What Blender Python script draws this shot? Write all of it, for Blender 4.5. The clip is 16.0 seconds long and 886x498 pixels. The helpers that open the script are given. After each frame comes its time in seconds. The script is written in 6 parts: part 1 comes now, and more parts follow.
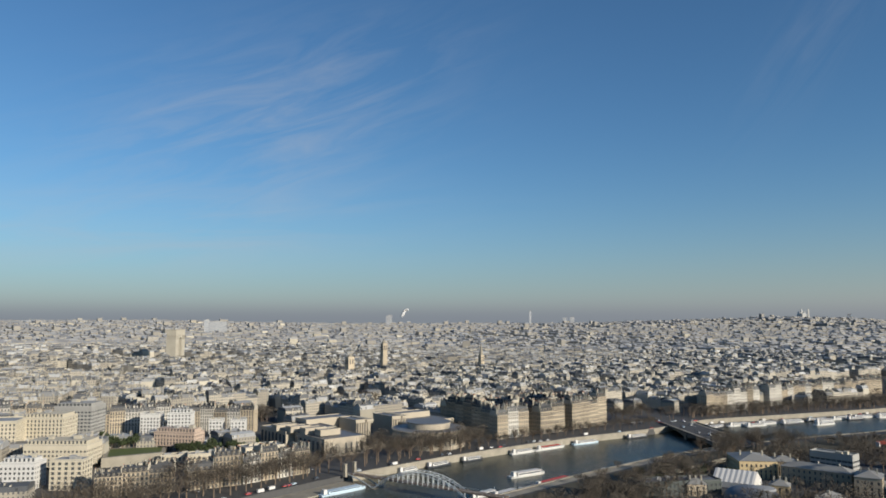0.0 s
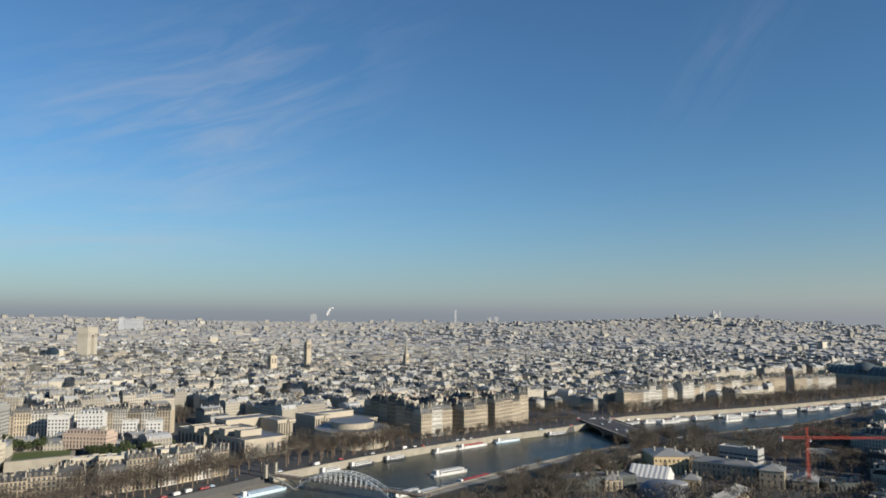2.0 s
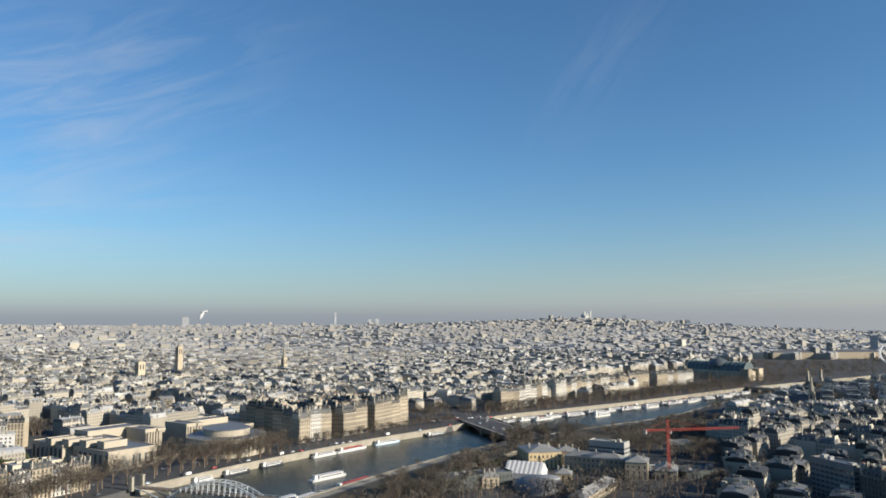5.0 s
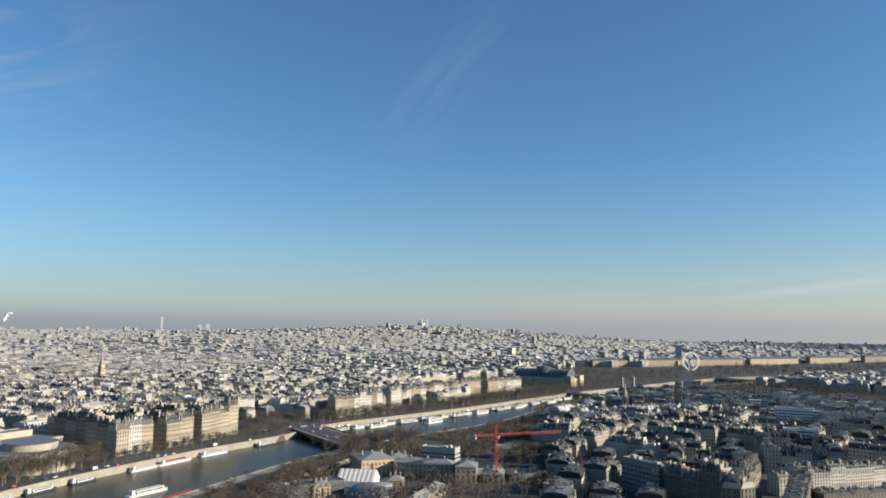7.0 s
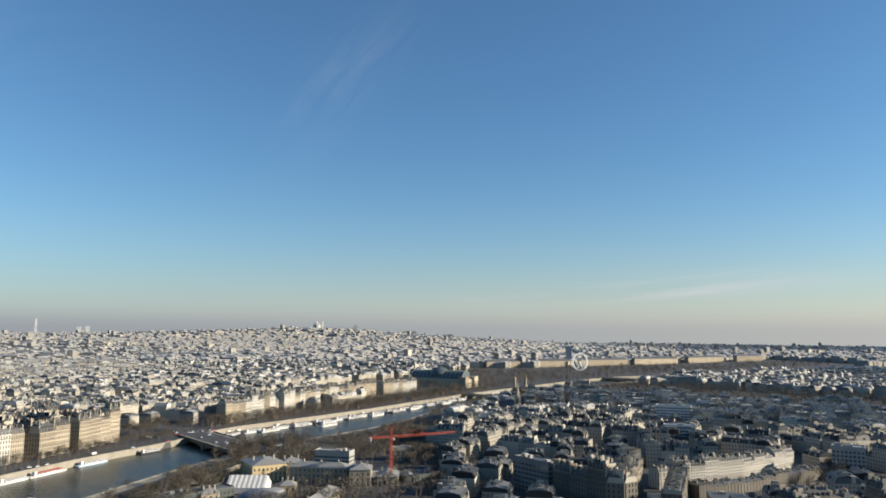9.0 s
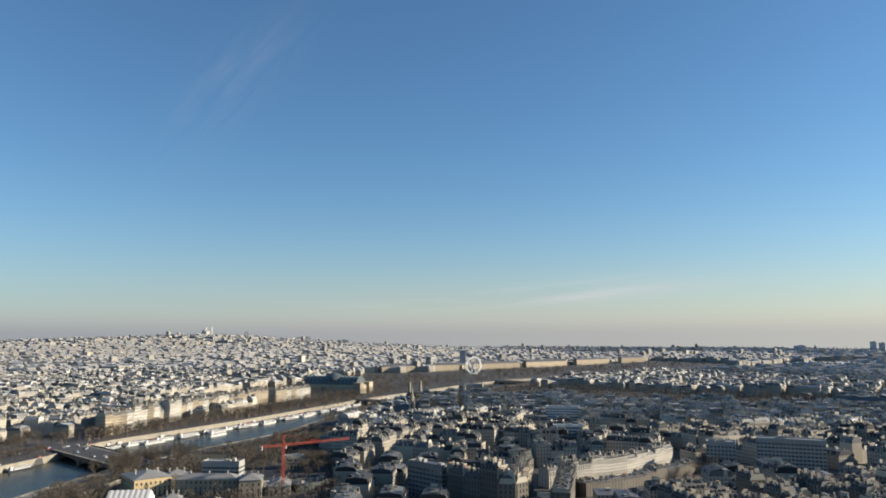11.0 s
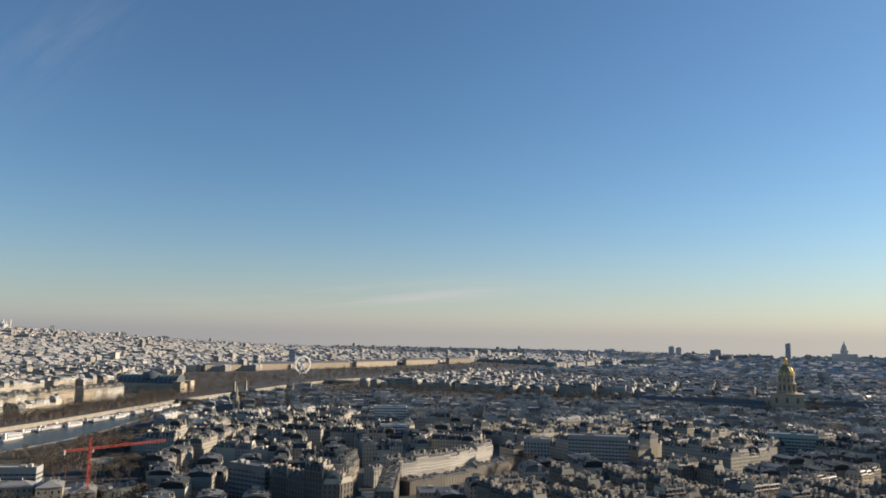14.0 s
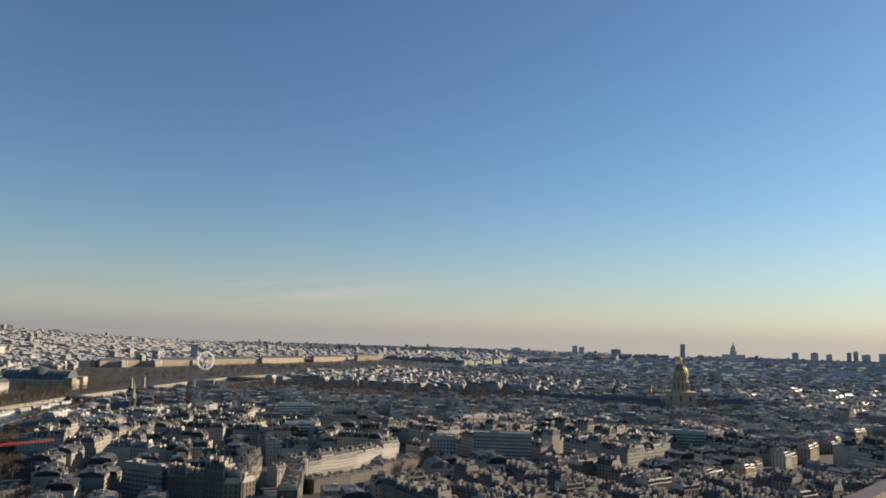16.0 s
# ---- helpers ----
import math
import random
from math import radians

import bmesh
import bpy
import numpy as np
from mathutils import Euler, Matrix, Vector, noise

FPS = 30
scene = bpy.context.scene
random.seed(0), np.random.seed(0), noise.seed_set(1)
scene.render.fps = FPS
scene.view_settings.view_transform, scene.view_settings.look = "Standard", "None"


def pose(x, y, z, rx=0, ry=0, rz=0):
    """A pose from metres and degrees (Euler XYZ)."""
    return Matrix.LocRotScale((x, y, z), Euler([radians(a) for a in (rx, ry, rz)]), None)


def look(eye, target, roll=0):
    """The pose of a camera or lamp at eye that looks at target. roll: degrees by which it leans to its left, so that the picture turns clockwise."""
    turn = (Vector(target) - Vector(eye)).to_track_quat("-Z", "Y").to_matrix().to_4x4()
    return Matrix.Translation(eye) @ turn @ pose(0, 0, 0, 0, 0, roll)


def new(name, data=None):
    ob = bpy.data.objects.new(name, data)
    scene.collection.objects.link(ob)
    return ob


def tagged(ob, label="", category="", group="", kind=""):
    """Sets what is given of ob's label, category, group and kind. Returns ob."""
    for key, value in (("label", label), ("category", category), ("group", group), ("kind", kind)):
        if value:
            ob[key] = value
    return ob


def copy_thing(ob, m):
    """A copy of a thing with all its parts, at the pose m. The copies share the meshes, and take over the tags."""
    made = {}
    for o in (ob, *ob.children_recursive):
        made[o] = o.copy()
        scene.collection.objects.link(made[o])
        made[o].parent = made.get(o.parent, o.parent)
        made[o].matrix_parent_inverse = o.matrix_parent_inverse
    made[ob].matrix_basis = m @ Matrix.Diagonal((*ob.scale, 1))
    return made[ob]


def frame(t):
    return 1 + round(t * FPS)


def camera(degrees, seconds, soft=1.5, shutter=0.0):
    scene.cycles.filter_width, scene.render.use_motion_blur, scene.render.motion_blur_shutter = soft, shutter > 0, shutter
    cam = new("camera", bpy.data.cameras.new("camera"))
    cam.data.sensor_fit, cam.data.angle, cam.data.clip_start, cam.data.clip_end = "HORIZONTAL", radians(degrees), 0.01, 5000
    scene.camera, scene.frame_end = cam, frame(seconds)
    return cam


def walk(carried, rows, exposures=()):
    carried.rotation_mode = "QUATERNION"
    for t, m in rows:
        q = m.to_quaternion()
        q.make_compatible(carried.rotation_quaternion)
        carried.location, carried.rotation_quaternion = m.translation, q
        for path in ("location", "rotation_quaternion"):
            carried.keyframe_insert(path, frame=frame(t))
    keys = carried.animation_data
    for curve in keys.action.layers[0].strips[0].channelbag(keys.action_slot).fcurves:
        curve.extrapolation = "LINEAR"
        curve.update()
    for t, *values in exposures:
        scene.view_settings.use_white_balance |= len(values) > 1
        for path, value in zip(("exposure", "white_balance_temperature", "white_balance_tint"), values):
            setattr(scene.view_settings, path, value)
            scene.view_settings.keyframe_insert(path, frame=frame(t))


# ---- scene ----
# x runs east, y north, z up from the street level at the foot of the high viewpoint
EYE = (0.0, 0.0, 117.0)
cam = camera(62.34, 16.0, soft=1.75)
# seconds, compass bearing, tilt upwards, lean
TURNS = [
    (0, 22.39, 5.55, -0.05),
    (0.5, 23.64, 5.57, -0.02),
    (1, 25.17, 5.55, 0.03),
    (1.5, 26.72, 5.59, -0.03),
    (2, 28.16, 5.49, 0.27),
    (2.5, 29.74, 5.33, 0.25),
    (3, 31.20, 5.21, 0.15),
    (3.5, 32.79, 5.22, 0.29),
    (3.7, 33.11, 5.42, 0.15),
    (5.8, 43.03, 5.57, 0.14),
    (6, 44.73, 5.60, 0.27),
    (6.5, 47.79, 5.87, 0.22),
    (7, 50.01, 6.23, 0.47),
    (7.5, 51.90, 6.42, 0.22),
    (8, 54.08, 6.11, 0.56),
    (8.5, 56.28, 6.27, 0.81),
    (9, 58.06, 6.43, 0.37),
    (11.5, 68.31, 6.49, -0.00),
    (12, 70.28, 6.02, 0.21),
    (12.5, 72.52, 6.10, 0.40),
    (13, 75.22, 6.27, 0.42),
    (13.5, 77.13, 6.18, 0.41),
    (14, 79.16, 6.88, 0.90),
    (14.5, 80.75, 7.17, 0.90),
    (15, 82.96, 7.33, 1.02),
    (15.5, 84.52, 7.18, 1.18),
    (16, 86.13, 6.84, 1.56),
]


def aim(bearing, tilt):
    b, e = radians(bearing), radians(tilt)
    return (EYE[0] + 100 * math.sin(b) * math.cos(e), EYE[1] + 100 * math.cos(b) * math.cos(e), EYE[2] + 100 * math.sin(e))


walk(cam, [(t, look(EYE, aim(b, e), lean)) for t, b, e, lean in TURNS],
     exposures=[(0, 0.33, 6450, 10), (3.5, 0.62, 6450, 10), (7, 0.79, 6600, 10), (9, 0.83, 6800, 10), (12.5, 0.82, 7000, 13), (14, 0.70, 7250, 15), (16, 0.61, 7500, 16)])

# ---------------------------------------------------------------- light
SUN_BEARING, SUN_HEIGHT = 152.0, 19.0
SKY_TINT = (0.67, 0.98, 1.17)
SMOG_AWAY, SMOG_SUN = (3.7, 3.85, 4.05), (7.0, 6.3, 5.1)
LOW_AWAY, LOW_SUN = (2.3, 2.6, 3.05), (4.9, 5.0, 4.8)
CLOUD = (5.2, 5.4, 5.8)
world = bpy.data.worlds.new("winter_sky")
scene.world = world
world.use_nodes = True
wn, wl = world.node_tree.nodes, world.node_tree.links
wn.clear()
w_out = wn.new("ShaderNodeOutputWorld")
w_bg = wn.new("ShaderNodeBackground")
w_sky = wn.new("ShaderNodeTexSky")
w_sky.sky_type = "NISHITA"
w_sky.sun_disc = False
w_sky.sun_elevation = radians(SUN_HEIGHT)
w_sky.sun_rotation = radians(SUN_BEARING)
w_sky.air_density, w_sky.dust_density, w_sky.ozone_density = 1.0, 0.4, 3.0
w_bg.inputs[1].default_value = 0.07


def wm(op, a, b=None, c=None):
    """One step of arithmetic in the sky's nodes; numbers or sockets."""
    node = wn.new("ShaderNodeMath")
    node.operation = op
    for i, v in enumerate((a, b, c)):
        if v is None:
            continue
        if isinstance(v, (int, float)):
            node.inputs[i].default_value = v
        else:
            wl.new(v, node.inputs[i])
    return node.outputs[0]


def wmix(f, a, b, blend="MIX"):
    node = wn.new("ShaderNodeMix")
    node.data_type, node.blend_type = "RGBA", blend
    for key, v in (("Factor", f), ("A", a), ("B", b)):
        if isinstance(v, (int, float)):
            node.inputs[key].default_value = v
        elif isinstance(v, tuple):
            node.inputs[key].default_value = (*v, 1)
        else:
            wl.new(v, node.inputs[key])
    return node.outputs["Result"]


w_co = wn.new("ShaderNodeTexCoord")
w_sep = wn.new("ShaderNodeSeparateXYZ")
wl.new(w_co.outputs["Generated"], w_sep.inputs[0])
d_x, d_y, d_z = w_sep.outputs
height = wm("MULTIPLY", wm("ARCSINE", d_z), 57.2958)
bearing = wm("MULTIPLY", wm("ARCTAN2", d_x, d_y), 57.2958)
# a bluer winter sky, and the band of winter smog that lies on the city, paler towards the sun
blue = wmix(1.0, w_sky.outputs[0], SKY_TINT, "MULTIPLY")
sunward = wm("POWER", wm("MINIMUM", wm("MAXIMUM", wm("DIVIDE", wm("SUBTRACT", bearing, 20.0), 110.0), 0.0), 1.0), 1.7)
up = wm("MAXIMUM", height, 0.0)
smog = wm("POWER", 2.71828, wm("MULTIPLY", wm("POWER", wm("DIVIDE", up, 4.4), 1.3), -1.0))
smog_colour = wmix(sunward, SMOG_AWAY, SMOG_SUN)
low = wm("POWER", 2.71828, wm("MULTIPLY", wm("POWER", wm("DIVIDE", up, 1.1), 2.0), -1.0))
low_colour = wmix(sunward, LOW_AWAY, LOW_SUN)
sky_colour = wmix(wm("MULTIPLY", smog, 0.85), blue, smog_colour)
sky_colour = wmix(wm("MULTIPLY", low, 0.8), sky_colour, low_colour)


def cirrus(b0, e0, wide, tall, slope, along, across, strength, colour_in, seed):
    """Thin wisps of high cloud about one part of the sky."""
    u, v = wm("SUBTRACT", bearing, b0), wm("SUBTRACT", height, e0)
    s_, c_ = math.sin(radians(slope)), math.cos(radians(slope))
    p = wm("ADD", wm("MULTIPLY", u, c_), wm("MULTIPLY", v, s_))
    q = wm("SUBTRACT", wm("MULTIPLY", v, c_), wm("MULTIPLY", u, s_))
    fall = wm("POWER", 2.71828, wm("MULTIPLY", wm("ADD", wm("POWER", wm("ABSOLUTE", wm("DIVIDE", p, wide)), 2.0), wm("POWER", wm("ABSOLUTE", wm("DIVIDE", q, tall)), 2.0)), -1.0))
    comb = wn.new("ShaderNodeCombineXYZ")
    wl.new(wm("MULTIPLY", p, along), comb.inputs[0])
    wl.new(wm("MULTIPLY", q, across), comb.inputs[1])
    comb.inputs[2].default_value = seed
    tex = wn.new("ShaderNodeTexNoise")
    tex.inputs["Scale"].default_value, tex.inputs["Detail"].default_value, tex.inputs["Roughness"].default_value, tex.inputs["Distortion"].default_value = 1.0, 5, 0.6, 0.6
    wl.new(comb.outputs[0], tex.inputs["Vector"])
    wisp = wm("MULTIPLY", wm("MAXIMUM", wm("SUBTRACT", tex.outputs["Fac"], 0.40), 0.0), 3.0)
    return wmix(wm("MINIMUM", wm("MULTIPLY", wm("MULTIPLY", wisp, fall), strength), 0.9), colour_in, CLOUD)


sky_colour = cirrus(8.0, 14.5, 13, 5.5, 20, 0.10, 0.55, 0.4, sky_colour, 1.0)
sky_colour = cirrus(2.0, 6.5, 16, 3.0, 4, 0.06, 0.5, 0.35, sky_colour, 5.0)
sky_colour = cirrus(50.0, 19.0, 7, 2.2, 48, 0.10, 0.6, 0.1, sky_colour, 9.0)
sky_colour = cirrus(74.0, 3.2, 11, 0.8, 4, 0.05, 0.9, 1.0, sky_colour, 12.0)
wl.new(sky_colour, w_bg.inputs[0])
wl.new(w_bg.outputs[0], w_out.inputs[0])

sun = new("sun", bpy.data.lights.new("sun", "SUN"))
sun.data.energy, sun.data.angle, sun.data.color = 5.0, radians(0.5), (1.0, 0.905, 0.76)
sb, se = radians(SUN_BEARING), radians(SUN_HEIGHT)
sun.matrix_world = look((math.sin(sb) * math.cos(se) * 900, math.cos(sb) * math.cos(se) * 900, math.sin(se) * 900), (0, 0, 0))


# ---------------------------------------------------------------- materials
def material(name, colour, rough=0.8, metal=0.0, vary=0.12, spot=0.15, scale=0.08, fine=1.5, bump=0.3, island=False, per_object=False, spec=0.3, windows=None):
    """A surface with broad stains, fine grain and relief; vary shifts whole pieces lighter or darker."""
    mat = bpy.data.materials.new(name)
    mat.use_nodes = True
    n, l = mat.node_tree.nodes, mat.node_tree.links
    b = n["Principled BSDF"]
    b.inputs["Roughness"].default_value, b.inputs["Metallic"].default_value = rough, metal
    b.inputs["Specular IOR Level"].default_value = spec
    geo = n.new("ShaderNodeNewGeometry")
    broad, grain = n.new("ShaderNodeTexNoise"), n.new("ShaderNodeTexNoise")
    broad.inputs["Scale"].default_value, grain.inputs["Scale"].default_value = scale, fine
    broad.inputs["Detail"].default_value, grain.inputs["Detail"].default_value = 3, 2
    for tex in (broad, grain):
        l.new(geo.outputs["Position"], tex.inputs["Vector"])
    total = n.new("ShaderNodeMath")
    total.operation = "MULTIPLY_ADD"
    l.new(broad.outputs["Fac"], total.inputs[0])
    total.inputs[1].default_value, total.inputs[2].default_value = spot * 2, 1 - spot
    second = n.new("ShaderNodeMath")
    second.operation = "MULTIPLY_ADD"
    l.new(grain.outputs["Fac"], second.inputs[0])
    second.inputs[1].default_value = spot * 1.2
    l.new(total.outputs[0], second.inputs[2])
    value = second.outputs[0]
    if island or per_object:
        source = geo.outputs["Random Per Island"] if island else n.new("ShaderNodeObjectInfo").outputs["Random"]
        third = n.new("ShaderNodeMath")
        third.operation = "MULTIPLY_ADD"
        l.new(source, third.inputs[0])
        third.inputs[1].default_value, third.inputs[2].default_value = 2 * vary, 1 - vary - spot * 0.6
        mul = n.new("ShaderNodeMath")
        mul.operation = "MULTIPLY"
        l.new(value, mul.inputs[0])
        l.new(third.outputs[0], mul.inputs[1])
        value = mul.outputs[0]
    mix = n.new("ShaderNodeVectorMath")
    mix.operation = "SCALE"
    mix.inputs[0].default_value = colour
    l.new(value, mix.inputs["Scale"])
    colour_out = mix.outputs[0]
    if windows:
        # openings a few pixels wide on far fronts: a grid in metres along and up the wall
        wide, high, glass = windows
        uv = n.new("ShaderNodeUVMap")
        sep = n.new("ShaderNodeSeparateXYZ")
        l.new(uv.outputs[0], sep.inputs[0])
        gate = None
        for axis, step, lo, hi in ((0, wide, 0.30, 0.70), (1, high, 0.22, 0.80)):
            d = n.new("ShaderNodeMath"); d.operation = "DIVIDE"; l.new(sep.outputs[axis], d.inputs[0]); d.inputs[1].default_value = step
            f = n.new("ShaderNodeMath"); f.operation = "FRACT"; l.new(d.outputs[0], f.inputs[0])
            a = n.new("ShaderNodeMath"); a.operation = "GREATER_THAN"; l.new(f.outputs[0], a.inputs[0]); a.inputs[1].default_value = lo
            c = n.new("ShaderNodeMath"); c.operation = "LESS_THAN"; l.new(f.outputs[0], c.inputs[0]); c.inputs[1].default_value = hi
            m = n.new("ShaderNodeMath"); m.operation = "MULTIPLY"; l.new(a.outputs[0], m.inputs[0]); l.new(c.outputs[0], m.inputs[1])
            if gate is None:
                gate = m
            else:
                g = n.new("ShaderNodeMath"); g.operation = "MULTIPLY"; l.new(gate.outputs[0], g.inputs[0]); l.new(m.outputs[0], g.inputs[1]); gate = g
        above = n.new("ShaderNodeMath"); above.operation = "GREATER_THAN"; l.new(sep.outputs[1], above.inputs[0]); above.inputs[1].default_value = 0.3
        g = n.new("ShaderNodeMath"); g.operation = "MULTIPLY"; l.new(gate.outputs[0], g.inputs[0]); l.new(above.outputs[0], g.inputs[1])
        cm = n.new("ShaderNodeMix"); cm.data_type = "RGBA"
        l.new(g.outputs[0], cm.inputs["Factor"])
        l.new(colour_out, cm.inputs["A"])
        cm.inputs["B"].default_value = (*glass, 1)
        colour_out = cm.outputs["Result"]
        rm = n.new("ShaderNodeMath"); rm.operation = "MULTIPLY_ADD"; l.new(g.outputs[0], rm.inputs[0]); rm.inputs[1].default_value, rm.inputs[2].default_value = 0.25 - rough, rough
        l.new(rm.outputs[0], b.inputs["Roughness"])
    l.new(colour_out, b.inputs["Base Color"])
    if bump:
        bn = n.new("ShaderNodeBump")
        bn.inputs["Strength"].default_value, bn.inputs["Distance"].default_value = bump, 0.1
        l.new(grain.outputs["Fac"], bn.inputs["Height"])
        l.new(bn.outputs[0], b.inputs["Normal"])
    return mat


GLASS_DARK = (0.065, 0.07, 0.075)
LIMESTONE = material("pale_limestone", (0.35, 0.295, 0.215), per_object=True, vary=0.25, spot=0.15)
LIMESTONE_FAR = material("weathered_limestone_fronts", (0.33, 0.30, 0.243), island=True, vary=0.22, spot=0.10, windows=(2.7, 3.2, (0.12, 0.12, 0.12)))
SLATE = material("blue_grey_slate", (0.09, 0.093, 0.097), rough=0.45, spec=0.45, island=True, vary=0.35, spot=0.2)
ZINC = material("zinc_sheet_roof", (0.25, 0.252, 0.247), rough=0.52, spec=0.4, metal=0.0, island=True, vary=0.6, spot=0.2)
RENDERED = material("cream_rendered_chimney_wall", (0.37, 0.34, 0.275), island=True, vary=0.25, spot=0.18)
# zinc and slate of the near roofs, colours darkened to give shade and depth contrast
SHADE_ZINC = material("near_shade_zinc_roof", (0.085, 0.087, 0.088), rough=0.55, island=True, vary=0.6, spot=0.25)
SHADE_SLATE = material("near_shade_slate", (0.03, 0.032, 0.035), rough=0.55, island=True, vary=0.35, spot=0.25)
POT = material("terracotta_chimney_pots", (0.35, 0.17, 0.10), vary=0.2)
PANE = material("dark_window_glass", GLASS_DARK, rough=0.12, spec=0.5, spot=0.3, bump=0)
IRON = material("dark_iron_rail", (0.03, 0.03, 0.035), rough=0.5)
STONE_QUAY = material("quay_stone", (0.20, 0.183, 0.147), spot=0.45, scale=0.12)
ASPHALT = material("asphalt_and_paving", (0.055, 0.055, 0.055), spot=0.35, scale=0.02, fine=0.3)
MUSEUM = material("museum_smooth_stone", (0.34, 0.30, 0.235), spot=0.12)
WHITE = material("white_paint", (0.52, 0.51, 0.485), rough=0.5, spot=0.08)
CONCRETE = material("pale_concrete", (0.30, 0.295, 0.275), spot=0.2, island=True, vary=0.1)
RED = material("red_painted_steel", (0.31, 0.055, 0.035), rough=0.45)
STEEL = material("grey_painted_steel", (0.50, 0.53, 0.54), rough=0.45)
GREEN_LEAF = material("evergreen_leaves", (0.045, 0.06, 0.025), vary=0.4, island=True, spot=0.3)
TWIG = material("bare_brown_twigs", (0.085, 0.072, 0.056), vary=0.4, island=True, spot=0.3)
BARK = material("grey_brown_bark", (0.12, 0.09, 0.065), spot=0.3)
GRASS = material("winter_lawn", (0.07, 0.09, 0.03), spot=0.3)
GILT = material("gilded_lead", (0.62, 0.40, 0.11), rough=0.3, metal=1.0, spot=0.15)
LEAD = material("grey_lead_roof", (0.12, 0.125, 0.135), rough=0.5, spot=0.2)
COPPER = material("green_copper_roof", (0.17, 0.25, 0.23), rough=0.6, spot=0.25)
GLASSROOF = material("grey_green_glass_vault", (0.075, 0.09, 0.095), rough=0.45, spot=0.2)


def water_material():
    mat = material("river_water", (0.032, 0.038, 0.03), rough=0.25, spot=0.25, scale=0.012, fine=0.12, bump=0, spec=0.14)
    n, l = mat.node_tree.nodes, mat.node_tree.links
    geo, tex, bn = n.new("ShaderNodeNewGeometry"), n.new("ShaderNodeTexNoise"), n.new("ShaderNodeBump")
    tex.inputs["Scale"].default_value, tex.inputs["Detail"].default_value = 0.35, 4
    bn.inputs["Strength"].default_value, bn.inputs["Distance"].default_value = 0.6, 0.6
    l.new(geo.outputs["Position"], tex.inputs["Vector"])
    l.new(tex.outputs["Fac"], bn.inputs["Height"])
    l.new(bn.outputs[0], n["Principled BSDF"].inputs["Normal"])
    return mat


WATER = water_material()
# distance haze put into base colour: paler roofs, less contrast between walls and openings
FAR_STONE = material("hazed_far_fronts", (0.265, 0.248, 0.213), island=True, vary=0.16, spot=0.10, windows=(2.7, 3.2, (0.20, 0.195, 0.185)))
FAR_ZINC = material("hazed_far_zinc", (0.275, 0.275, 0.27), rough=0.4, island=True, vary=0.25, spot=0.15, spec=0.5)
FAR_SLATE = material("hazed_far_slate", (0.235, 0.235, 0.235), rough=0.42, island=True, vary=0.25, spot=0.15, spec=0.5)
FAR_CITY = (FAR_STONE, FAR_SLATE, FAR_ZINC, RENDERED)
CITY = (LIMESTONE_FAR, SLATE, ZINC, RENDERED, LIMESTONE, PANE, POT, IRON, SHADE_SLATE, SHADE_ZINC)
WALL_, SLATE_, ZINC_, REND_, PLAIN_, PANE_, POT_, IRON_ = range(8)


